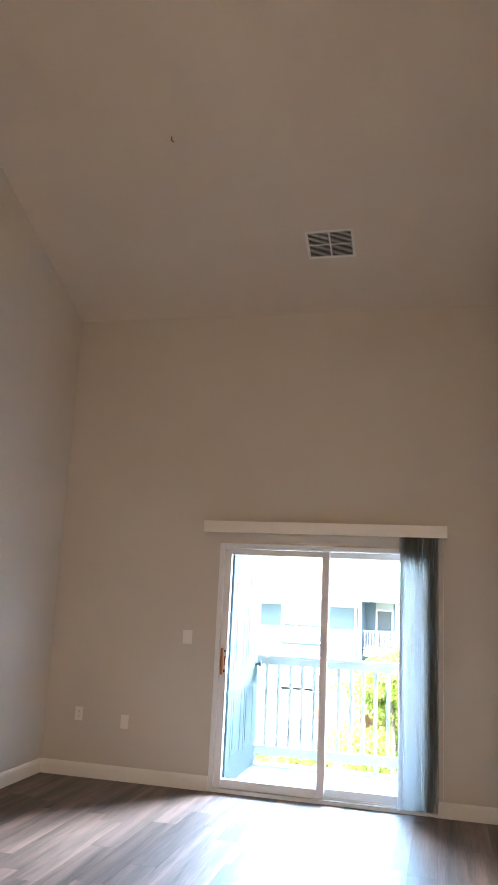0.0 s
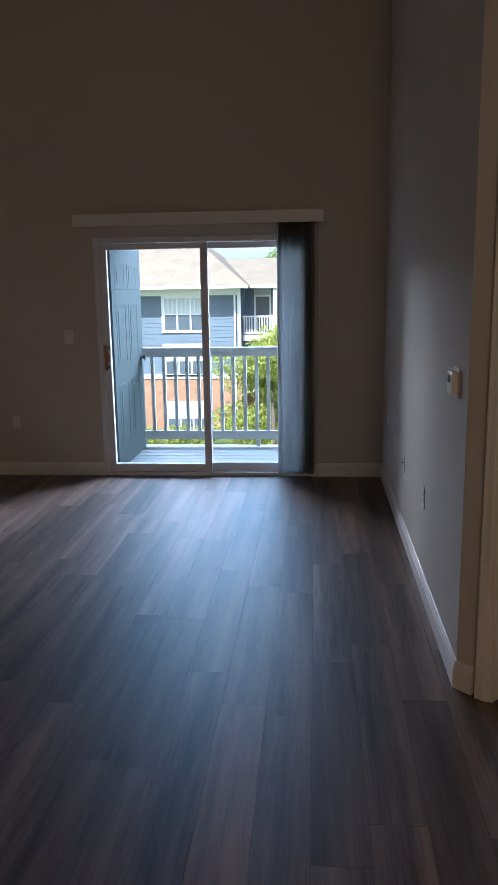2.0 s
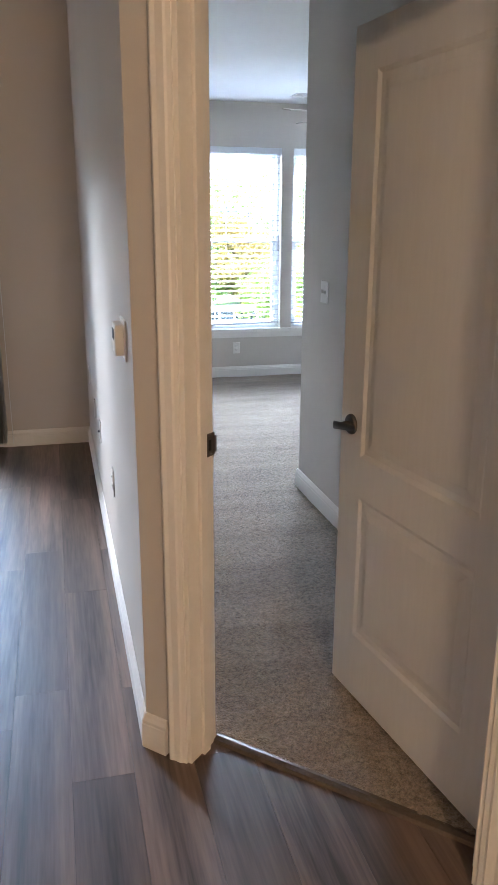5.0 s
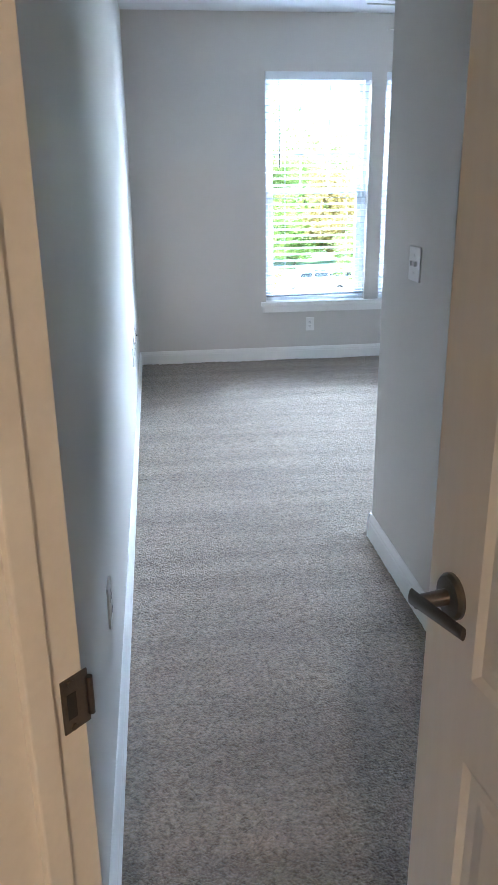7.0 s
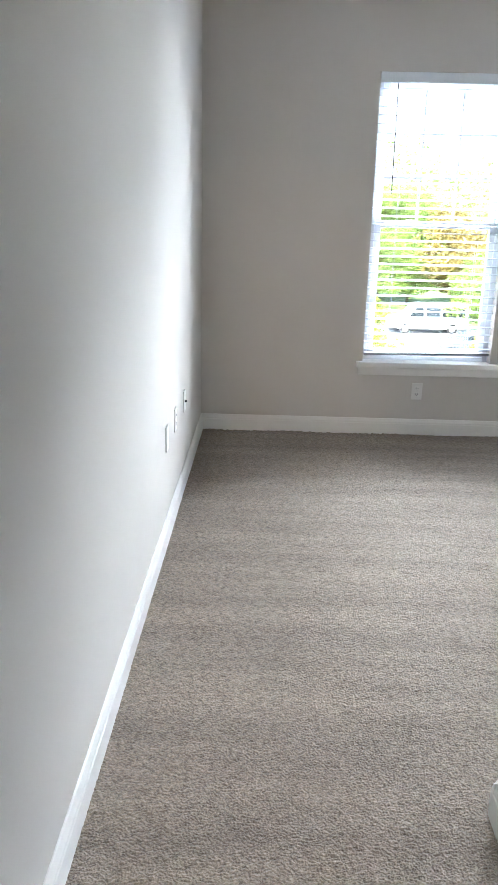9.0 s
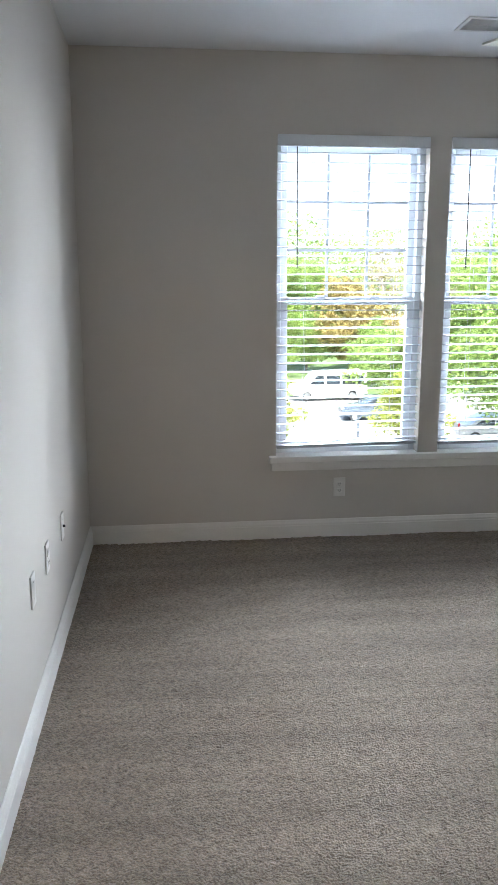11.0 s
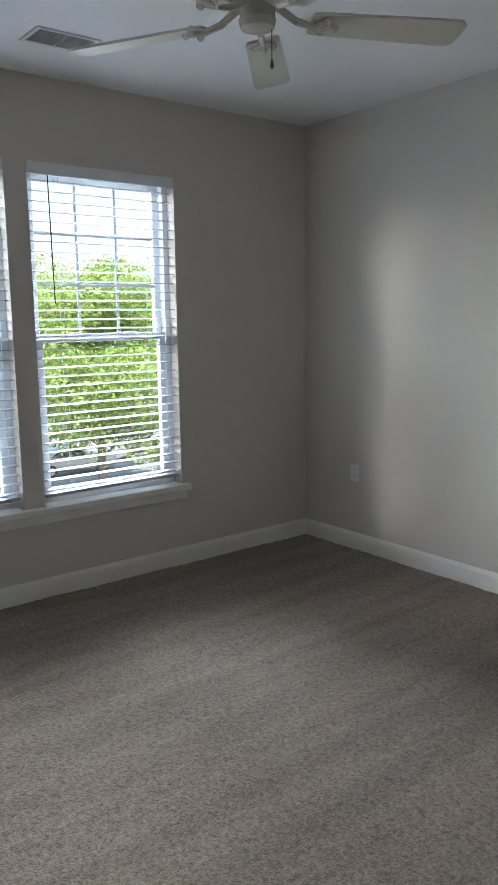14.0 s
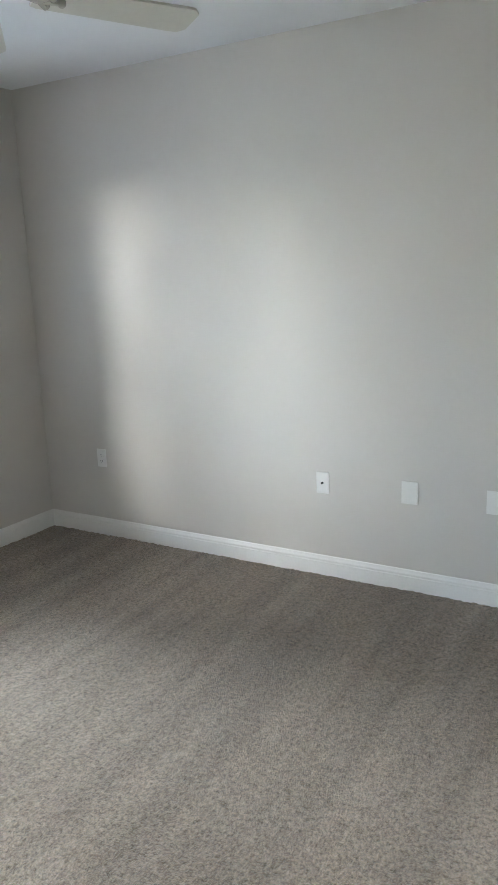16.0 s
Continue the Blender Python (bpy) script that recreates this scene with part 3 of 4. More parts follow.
# ---- wall plates ----
def plate(m, kind="outlet", w=.073, group="wall plates"):
    """A plate whose front looks along -y of the pose m."""
    names = {"outlet": ("wall_outlet", "white duplex outlet low on the taupe wall", "outlet"), "blank": ("blank_plate", "plain white blank wall plate", "wall plate"),
             "jack": ("cable_jack", "white cable jack plate with a small dark socket", "wall plate"), "switch": ("light_switch", "white double rocker light switch plate", "light switch")}
    nm, lab, cat = names[kind]
    t = thing(nm, lab, cat, m, group)
    part("plate", boxes(((-w / 2, -.006, -.058), (w / 2, 0, .058)), bevel=.0025), M_PLATE, t)
    if kind == "outlet":
        for z in (-.0195, .0195):
            f = part("receptacle", boxes(((-.0165, -.0085, z - .0135), (.0165, -.005, z + .0135)), bevel=.003), M_PLATE, t)
            for x in (-.0065, .0065):
                part("slot", boxes(((x - .0013, -.0092, z - .002), (x + .0013, -.008, z + .007))), M_DARK, f)
            part("slot", tube((0, -.0092, z - .008), (0, -.008, z - .008), .0022, seg=8), M_DARK, f)
    elif kind == "jack":
        part("socket", tube((0, -.016, 0), (0, -.004, 0), .006, seg=10), M_DARK, t)
    elif kind == "switch":
        for z in (-.0, ):
            for x in ((-.012, .012) if w < .08 else (-.023, .023)):
                part("toggle", boxes(((x - .003, -.014, z - .007), (x + .003, -.005, z + .009)), bevel=.0015), M_NICKEL if w < .08 else M_PLATE, t)
    for z in (-.03, .03):
        part("screw", tube((0, -.0072, z), (0, -.0055, z), .0028, seg=8), M_PLATE, t)
    return t


FN, FE, FW = 0, -90, 90      # looking south, west, east
plate(pose(-3.124, YN, .522), "outlet")
plate(pose(-2.685, YN, .487), "blank")
plate(pose(-2.155, YN, 1.24), "switch", .085)
plate(pose(XE, 5.40, .50, 0, 0, -90), "jack")
plate(pose(XE, 4.48, .52, 0, 0, -90), "outlet")
plate(pose(XE, 5.95, .50, 0, 0, -90), "blank")
plate(pose(XE, 6.5, .60, 0, 0, -90), "blank")
plate(pose(2.213, BY, .315), "outlet")
plate(pose(BX0, 8.08, .478, 0, 0, 90), "jack")
plate(pose(BX0, 7.66, .488, 0, 0, 90), "outlet")
plate(pose(BX0, 7.34, .486, 0, 0, 90), "blank")
plate(pose(BX0, 4.42, .49, 0, 0, 90), "outlet")
plate(pose(BX1, 8.72, .515, 0, 0, -90), "outlet")
plate(pose(BX1, 7.193, .525, 0, 0, -90), "jack")
plate(pose(BX1, 6.718, .525, 0, 0, -90), "blank", .085)
plate(pose(BX1, 6.30, .525, 0, 0, -90), "blank", .085)
plate(pose(HX, 5.265, 1.228, 0, 0, -90), "switch", .112)


def thermostat():
    t = thing("thermostat", "white thermostat on a backplate on the wall", "thermostat", pose(XE, 3.66, 1.245, 0, 0, -90))
    part("backplate", boxes(((-.075, -.006, -.06), (.075, 0, .06)), bevel=.003), M_PLATE, t)
    part("cover", boxes(((-.055, -.032, -.046), (.055, -.004, .046)), bevel=.005), M_PLATE, t)
    part("display", boxes(((-.035, -.0335, -.002), (.025, -.031, .03)), bevel=.001), M_DARK, t)


thermostat()


# ---- bedroom windows ----
structure("window_sill", boxes(((1.785, BY - .045, .478), (3.735, BY + .085, WZ0 + .012)), ((1.80, BY - .016, .425), (3.72, BY, .478)), bevel=.004), M_TRIM, "white painted window stool with apron below")


def window(name, x0, x1):
    w = tagged(thing(name, "white vinyl single-hung window with a gridded upper sash", "window", pose(x0, BY + .075, 0)), kind="structure")
    W, z0, z1, mr = x1 - x0, WZ0 + .012, WZ1, 1.415
    part("frame", boxes(((0, 0, z0), (.035, .09, z1)), ((W - .035, 0, z0), (W, .09, z1)), ((.035, 0, z0), (W - .035, .09, z0 + .03)), ((.035, 0, z1 - .03), (W - .035, .09, z1)), bevel=.003), M_VINYL, w)
    for nm, a, b, y in (("lower_sash", z0 + .03, mr + .022, .008), ("upper_sash", mr - .022, z1 - .03, .046)):
        s = part(nm, boxes(((.035, y, a), (.075, y + .034, b)), ((W - .075, y, a), (W - .035, y + .034, b)), ((.075, y, a), (W - .075, y + .034, a + .044)), ((.075, y, b - .044), (W - .075, y + .034, b)), bevel=.003), M_VINYL, w)
        g = part("pane", boxes(((.07, y + .013, a + .036), (W - .07, y + .019, b - .036))), M_GLASS, s)
        g.visible_shadow = False
        if nm == "upper_sash":
            gx, gz = W - .15, b - a - .088
            for k in (1, 2):
                part("muntin", boxes(((.075 + gx * k / 3 - .008, y + .006, a + .044), (.075 + gx * k / 3 + .008, y + .013, b - .044))), M_GRILLE_BACKLIT, s)
                part("muntin", boxes(((.075, y + .0065, a + .044 + gz * k / 3 - .008), (W - .075, y + .0125, a + .044 + gz * k / 3 + .008))), M_GRILLE_BACKLIT, s)
        else:
            for x in (.27, W - .27):
                part("sash_lock", boxes(((x - .03, y - .012, b - .012), (x + .03, y + .002, b + .008)), bevel=.003), M_VINYL, s)


window("window_1", *W1)
window("window_2", *W2)


def slat_blind(x0, x1, sag):
    """Two-inch slat blind hung in the reveal, slats level."""
    b = thing("slat_blind", "white two-inch slat blind lowered with open slats", "blind", pose((x0 + x1) / 2, BY + .03, 0), "window blinds")
    h = (x1 - x0) / 2 - .004
    part("valance", boxes(((-h - .002, -.036, 2.252), (h + .002, -.028, 2.313)), ((-h, -.028, 2.262), (h, .03, 2.310)), bevel=.002), M_VINYL, b)
    n = 33
    bm = bmesh.new()
    rows = []
    for y, z in ((-.025, -.0012), (-.012, .0012), (0, .002), (.012, .0012), (.025, -.0012)):
        rows.append([bm.verts.new((x, y, z)) for x in (-h + .004, h - .004)])
    low = [[bm.verts.new((v.co.x, v.co.y, v.co.z - .0024)) for v in r] for r in rows]
    for a, c in zip(rows, rows[1:]):
        bm.faces.new((a[0], a[1], c[1], c[0]))
    for a, c in zip(low, low[1:]):
        bm.faces.new((a[0], c[0], c[1], a[1]))
    for k in (0, -1):
        bm.faces.new((rows[k][0], low[k][0], low[k][1], rows[k][1]))
    for e in (0, 1):
        bm.faces.new([r[e] for r in rows] + [r[e] for r in reversed(low)])
    bmesh.ops.recalc_face_normals(bm, faces=bm.faces)
    slat = mesh_of("slat", bm, M_SLAT_BACKLIT, True)
    zb = .575
    for k in range(n):
        z = 2.225 - (2.225 - zb - .03) * k / (n - 1)
        s = new("slat", slat)
        s.parent = b
        low_k = max(0, k - 24) / 8
        s.matrix_local = pose(0, 0, z, 1 + random.uniform(-1.5, 1.5), sag * low_k + random.uniform(-.15, .15), 0)
    part("bottom_rail", boxes(((-h + .004, -.025, -.009), (h - .004, .025, .009)), bevel=.003), M_SLAT_BACKLIT, b, m=pose(0, 0, zb - .004, 0, sag, 0))
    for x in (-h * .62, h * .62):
        part("ladder_cord", boxes(((x - .0008, -.027, zb), (x + .0008, -.0255, 2.25)), ((x - .0008, .0255, zb), (x + .0008, .027, 2.25))), M_SLAT_BACKLIT, b)
    part("tilt_wand", tube((-h + .11, -.04, 1.60), (-h + .105, -.036, 2.25), .0035, seg=8), M_DARK, b, "dark tilt wand")


slat_blind(*W1, -1.0)
slat_blind(*W2, -.4)


# ---- ceiling registers and hook ----
def register(m, w, l, name, label, tilt=52):
    r = thing(name, label, "vent", m)
    part("frame", boxes(((-w / 2, -l / 2, -.006), (-w / 2 + .022, l / 2, 0)), ((w / 2 - .022, -l / 2, -.006), (w / 2, l / 2, 0)), ((-w / 2 + .022, -l / 2, -.006), (w / 2 - .022, -l / 2 + .022, 0)), ((-w / 2 + .022, l / 2 - .022, -.006), (w / 2 - .022, l / 2, 0)), bevel=.002), M_GALV, r)
    part("duct", boxes(((-w / 2 + .02, -l / 2 + .02, -.0015), (w / 2 - .02, l / 2 - .02, -.0005))), M_DARK, r)
    part("crossbar", boxes(((-.006, -l / 2 + .022, -.006), (.006, l / 2 - .022, -.001)), ((-w / 2 + .022, -.004, -.0058), (w / 2 - .022, .004, -.001))), M_GALV, r)
    n = int((l - .05) / .0125)
    bl = mesh_of("slat", boxes(((-w / 2 + .022, -.0055, -.0006), (w / 2 - .022, .0055, .0006))), M_GALV)
    for k in range(n):
        s = new("slat", bl)
        s.parent = r
        s.matrix_local = pose(0, -l / 2 + .03 + (l - .06) * k / (n - 1), -.004, tilt, 0, 0)


register(pose(-.885, 6.29, vault(6.29) - .002, -math.degrees(math.atan(SLOPE)), 0, 0), .40, .29, "ceiling_register", "white metal air register in the sloped ceiling", 38)
register(pose(2.785, 8.67, BC - .001), .30, .20, "ceiling_register", "white metal air register in the bedroom ceiling")
hk = thing("ceiling_hook", "small dark hook in the sloped ceiling", "hook", pose(-1.96, 5.28, vault(5.28)))
part("shank", tube((0, 0, .01), (0, 0, -.03), .004, seg=8), M_DARK, hk)
part("curl", tube((0, 0, -.03), (.02, 0, -.045), .004, seg=8), M_DARK, hk)


# ---- ceiling fan ----
def ceiling_fan():
    FX, FY, BZ = 2.735, 7.235, -.36
    f = thing("ceiling_fan", "cream five-blade ceiling fan with a pull chain", "ceiling fan", pose(FX, FY, BC + .012))
    part("canopy", lathe([(.0, 0), (.075, 0), (.075, -.03), (.055, -.06), (.03, -.07), (0, -.07)]), M_FANMETAL, f, smooth=True)
    part("downrod", tube((0, 0, -.06), (0, 0, -.14), .013), M_FANMETAL, f)
    mo = part("motor_housing", lathe([(0, -.11), (.06, -.115), (.105, -.14), (.135, -.18), (.14, -.23), (.125, -.265), (.085, -.295), (.06, -.30), (0, -.30)], 48), M_FANMETAL, f, smooth=True)
    slot = mesh_of("cooling_slot", boxes(((.092, -.0025, -.0015), (.125, .0025, .0035))), M_DARK)
    for k in range(36):
        a = math.radians(10 * k)
        s = new("cooling_slot", slot)
        s.parent = mo
        s.matrix_local = pose(0, 0, -.279, 0, 0, math.degrees(a)) @ Matrix.Translation((.108, 0, 0)) @ pose(0, 0, 0, 0, -37, 0) @ Matrix.Translation((-.108, 0, 0))
    part("switch_housing", lathe([(0, -.298), (.052, -.30), (.055, -.31), (.052, -.355), (.056, -.362), (.05, -.385), (.03, -.392), (0, -.393)]), M_FANMETAL, f, smooth=True)
    ch = part("pull_chain", tube((.03, -.03, -.475), (.03, -.03, -.37), .0016, seg=6), M_NICKEL, f)
    part("chain_pull", lathe([(0, -.50), (.004, -.498), (.006, -.487), (.003, -.473), (0, -.472)], 12), M_NICKEL, ch, m=pose(.03, -.03, 0), smooth=True)
    # one blade and its iron, turned five times
    bm = bmesh.new()
    pts = [(.165, -.048), (.185, -.055), (.60, -.068), (.632, -.066), (.652, -.046), (.652, .046), (.632, .066), (.60, .068), (.185, .055), (.165, .048)]
    add_prism(bm, pts, -.004, .004, "z")
    blade = mesh_of("blade", bm, M_FAN)
    bm = bmesh.new()
    for a, c, r in (((.05, 0, .045), (.12, 0, .002), .012), ((.12, 0, .002), (.175, 0, -.010), .011), ((.175, 0, -.010), (.205, -.032, -.004), .009), ((.175, 0, -.010), (.205, .032, -.015), .009), ((.175, 0, -.010), (.24, 0, -.009), .009)):
        add_tube(bm, a, c, r, r * .9, 10)
    for x, y in ((.205, -.032), (.205, .032), (.24, 0)):
        bmesh.ops.create_uvsphere(bm, u_segments=10, v_segments=6, radius=.013, matrix=Matrix.Translation((x, y, -.008)))
    iron = mesh_of("blade_iron", bm, M_FANMETAL, True)
    for k in range(5):
        b = new("blade", blade)
        b.parent = f
        m = pose(0, 0, BZ, 0, 0, 46 + 72 * k)
        b.matrix_local = m @ pose(0, 0, 0, -11, 0, 0)
        i = new("blade_iron", iron)
        i.parent = f
        i.matrix_local = m


ceiling_fan()

# pendant that holds the entry light, behind the walk's start
pl = thing("pendant_lamp", "pendant lamp with a pale metal shade by the entry", "lamp", pose(LAMP_X, LAMP_Y, vault(LAMP_Y)))
drop = vault(LAMP_Y) - 2.48
part("canopy", lathe([(0, 0.02), (.06, 0), (.055, -.02), (0, -.03)], 24), M_FANMETAL, pl, smooth=True)
part("cord", tube((0, 0, 0), (0, 0, -drop), .004, seg=8), M_DARK, pl)
part("shade", lathe([(.02, -drop + .12), (.05, -drop + .11), (.16, -drop), (.155, -drop), (.045, -drop + .1), (.02, -drop + .11)], 32), M_FANMETAL, pl, smooth=True)

# ---- balcony ----
structure("floor_balcony", boxes(((-1.95, YN + .15, -.3), (XE, 8.62, -.075))), M_DECK, "grey balcony platform")
bal = tagged(bpy.data.objects["floor_balcony"])
db = mesh_of("deck_board", boxes(((-1.94, -.068, -.075), (XE - .005, .068, -.045)), bevel=.003), M_DECK)
for k in range(10):
    o = new("deck_board", db)
    o.parent = bal
    o.matrix_local = pose(0, YN + .225 + .143 * k, 0)
structure("wall_balcony", boxes(((-2.0, YN + .15, -.3), (-1.87, 8.60, 3.2)), ((XE, YN + .15, -.3), (XE + .02, 8.6, -.1))), M_CLOSET, "blue-grey side wall of the balcony")

# unseen slab, added to cut the sky light on closet door and deck
structure("ceiling_balcony", boxes(((-2.0, YN + .15, 2.55), (XE + .02, 8.75, 2.7))), M_RAIL, "unseen soffit added to shade the balcony")


def closet_door():
    d = thing("closet_door", "blue-grey six-panel storage closet door on the balcony", "door", pose(-1.868, 7.30, -.04, 0, 0, 90))
    part("slab", boxes(((0, -.03, 0), (1.1, 0, 2.06)), bevel=.004), M_CLOSET, d)
    for x0, x1 in ((.13, .50), (.60, .97)):
        for z0, z1 in ((.22, .80), (.98, 1.55), (1.68, 1.92)):
            bm = boxes(((x0, -.032, z0), (x0 + .03, -.028, z1)), ((x1 - .03, -.032, z0), (x1, -.028, z1)), ((x0 + .03, -.032, z0), (x1 - .03, -.028, z0 + .03)), ((x0 + .03, -.032, z1 - .03), (x1 - .03, -.028, z1)), ((x0 + .07, -.033, z0 + .07), (x1 - .07, -.028, z1 - .07)), bevel=.0012)
            part("panel", bm, M_CLOSET, d)
    part("knob", lathe([(0, 0), (.03, 0), (.03, .006), (.012, .01), (.012, .03), (.027, .042), (.027, .055), (0, .062)]), M_CLOSET, d, m=pose(1.03, -.03, .98, 90, 0, 0), smooth=True)


closet_door()


def railing():
    r = thing("balcony_railing", "painted grey-white wooden balcony railing with square balusters", "railing", pose(0, 8.52, 0))
    x0, x1 = -1.87, XE
    part("top_rail", boxes(((x0, -.045, .985), (x1, .045, 1.022)), ((x0, -.02, .925), (x1, .02, .985)), bevel=.004), M_RAIL, r)
    part("bottom_rail", boxes(((x0, -.02, .03), (x1, .02, .125)), bevel=.004), M_RAIL, r)
    me = mesh_of("baluster", boxes(((-.018, -.018, .12), (.018, .018, .93)), bevel=.003), M_RAIL)
    n = 19
    for k in range(n):
        b = new("baluster", me)
        b.parent = r
        b.matrix_local = pose(x0 + .115 + (x1 - x0 - .2) * k / (n - 1), 0, 0)
    for x in (-.62, ):
        part("foot_block", boxes(((x - .022, -.02, -.045), (x + .022, .02, .03)), bevel=.003), M_RAIL, r)


railing()


# ---- outdoors: ground, lot, building, trees, cars ----
GZ = -6.7
structure("ground", boxes(((-600, -200, GZ - .5), (600, 1200, GZ))), M_GRASS, "mown grass around the parking lot")
structure("road", boxes(((-1.0, 30.5, GZ - .2), (60, 61, GZ + .012))), M_ASPHALT, "pale sunlit asphalt parking lot")
structure("pavement", boxes(((-6, 13, GZ - .2), (45, 15, GZ + .03)), ((-14, 36.5, GZ - .2), (-2.5, 37.8, GZ + .03))), M_KERB, "concrete footpath")
for nm, a, b in (("kerb_1", (-1.15, 30.35, GZ - .1), (60, 30.5, GZ + .14)), ("kerb_2", (-1.15, 61, GZ - .1), (60, 61.15, GZ + .14)), ("kerb_3", (-1.15, 30.5, GZ - .1), (-1.0, 61, GZ + .14))):
    structure(nm, boxes((a, b), bevel=.02), M_KERB, "concrete kerb along the parking lot")
lot = bpy.data.objects["road"]
ln = mesh_of("bay_line", boxes(((-.05, -2.5, GZ + .013), (.05, 2.5, GZ + .017))), M_LINE)
for k in range(14):
    for y in (33.2, 58):
        o = new("bay_line", ln)
        o.parent = lot
        o.matrix_local = pose(3 + 2.75 * k, y, 0)


def leaf_cloud(rng, centres, radii, count, size):
    """Many small leaves, scattered on and in lumpy clumps."""
    k = rng.integers(0, len(centres), count)
    d = rng.normal(size=(count, 3))
    d /= np.linalg.norm(d, axis=1)[:, None]
    r = radii[k] * (0.45 + 0.65 * rng.random(count) ** 0.5)
    p = centres[k] + d * r[:, None] * np.array([1, 1, .8])
    a = rng.normal(size=(count, 3))
    a /= np.linalg.norm(a, axis=1)[:, None]
    b = np.cross(a, rng.normal(size=(count, 3)))
    b /= np.linalg.norm(b, axis=1)[:, None]
    s = size * (0.6 + 0.8 * rng.random(count))[:, None]
    q = np.stack([p - a * s, p + b * s * .45 + a * s * .1, p + a * s, p - b * s * .45 + a * s * .1], 1)
    return q.reshape(-1, 3)


def quads(name, co, mat):
    n = len(co) // 4
    me = bpy.data.meshes.new(name)
    me.vertices.add(n * 4), me.loops.add(n * 4), me.polygons.add(n)
    me.vertices.foreach_set("co", co.astype(np.float32).ravel())
    me.loops.foreach_set("vertex_index", np.arange(n * 4))
    me.polygons.foreach_set("loop_start", np.arange(n) * 4)
    me.update(), me.validate()
    me.materials.append(mat)
    return me


def tree(name, label, seed, height, spread, bare, mat, count, size, low=.25, m=None, bark=None):
    """Tapered trunk, limbs that fork, and a crown of leaf clumps at the limb ends."""
    rng = np.random.default_rng(seed)
    t = thing(name, label, "tree", m)
    bm = bmesh.new()
    p, tips = Vector((0, 0, -.1)), []
    r = height * .018 + .03
    steps = 6
    trunk = [p]
    for k in range(steps):
        p = p + Vector((rng.normal() * .03 * height / steps * 2, rng.normal() * .03 * height / steps * 2, height * .86 / steps))
        trunk.append(p)
    for k in range(steps):
        add_tube(bm, trunk[k], trunk[k + 1], r * (1 - k / steps * .85), r * (1 - (k + 1) / steps * .85), 8)
    for k in range(18 if not bare else 30):
        u = low + (1 - low) * rng.random() * .95
        i = min(int(u * steps), steps - 1)
        o = trunk[i].lerp(trunk[i + 1], u * steps - i)
        an = rng.random() * 6.283
        ln_ = spread * (1.05 - .65 * u) * (.55 + .5 * rng.random())
        e = o + Vector((math.cos(an) * ln_, math.sin(an) * ln_, ln_ * (.25 + .5 * rng.random())))
        mid = o.lerp(e, .5) + Vector((0, 0, .06 * ln_))
        rr = r * .4 * (1 - u * .6)
        add_tube(bm, o, mid, rr, rr * .6, 6), add_tube(bm, mid, e, rr * .6, rr * .15, 6)
        tips += [mid.lerp(e, .3), e]
        for _ in range(3 if not bare else 9):
            q = mid.lerp(e, rng.random())
            w = q + Vector(rng.normal(size=3).tolist()) * ln_ * .3 + Vector((0, 0, ln_ * .18))
            add_tube(bm, q, w, rr * .3, rr * .08, 4)
            tips.append(w)
            if bare:
                for _ in range(3):
                    v = w + Vector(rng.normal(size=3).tolist()) * ln_ * .16 + Vector((0, 0, ln_ * .1))
                    add_tube(bm, q.lerp(w, .6 * rng.random() + .3), v, rr * .14, rr * .05, 3)
    part("trunk", bm, bark or M_BARK, t, smooth=True)
    c = np.array([list(v) for v in tips] + [list(trunk[-1])])
    rad = spread * (.16 + .16 * rng.random(len(c)))
    o = new("crown", quads("crown", leaf_cloud(rng, c, rad, count, size), mat))
    o.parent = t
    return t


def at(x, y, turn=0, z=GZ):
    return pose(x, y, z, 0, 0, turn)


big = tree("tree", "broad green leafy tree beside the parking lot", 11, 11.6, 4.8, False, M_LEAF, 34000, .115, .12, at(17.6, 37.5))
big2 = tree("tree", "tall green leafy tree behind the parked cars", 12, 11.5, 4.8, False, M_LEAF, 30000, .125, .12, at(25, 38))
mid = tree("tree", "round green leafy tree at the edge of the lot", 13, 5.0, 2.8, False, M_LEAF, 13000, .13, .1, at(17.4, 57))
small = tree("tree", "young yellow-green tree near the window", 14, 5.3, 1.75, False, M_LEAF_Y, 5200, .085, .15, at(10.5, 34))
copy_thing(small, at(5.0, 35.2, 130))
ochre = tree("tree", "ochre-leaved tree behind the parked van", 15, 8.5, 4.0, False, M_LEAF_O, 8000, .2, .15, at(18.5, 76))
tree("tree", "nearly bare grey tree with fine branching twigs", 16, 14.0, 5.2, True, M_LEAF_O, 900, .18, .25, at(24.5, 88), M_TWIG)
tree("tree", "nearly bare grey tree with fine branching twigs", 26, 12.5, 4.6, True, M_LEAF_O, 1200, .18, .25, at(31, 90), M_TWIG)
bal_tree = tree("tree", "yellow-green leafy tree in front of the apartment building", 17, 7.6, 2.2, False, M_LEAF_Y, 22000, .07, .12, at(-1.0, 21.5))
copy_thing(bal_tree, at(-1.4, 31, 100))
tree("tree", "tall bright green tree beside the apartment building", 31, 13.0, 3.4, False, M_LEAF_Y, 15000, .17, .2, at(1.5, 36))
for x, y, s in ((12, 80, 0), (5, 86, 50), (34, 80, 100), (42, 72, 160), (40, 60, 220), (33, 50, 280)):
    copy_thing(big, at(x, y, s))
for x, y, s in ((-4, 75, 30), (2, 78, 70), (9, 94, 120), (50, 80, 200), (-14, 82, 250), (-24, 78, 20), (20, 102, 300), (36, 100, 10), (30, 70, 70)):
    copy_thing(big2, at(x, y, s))
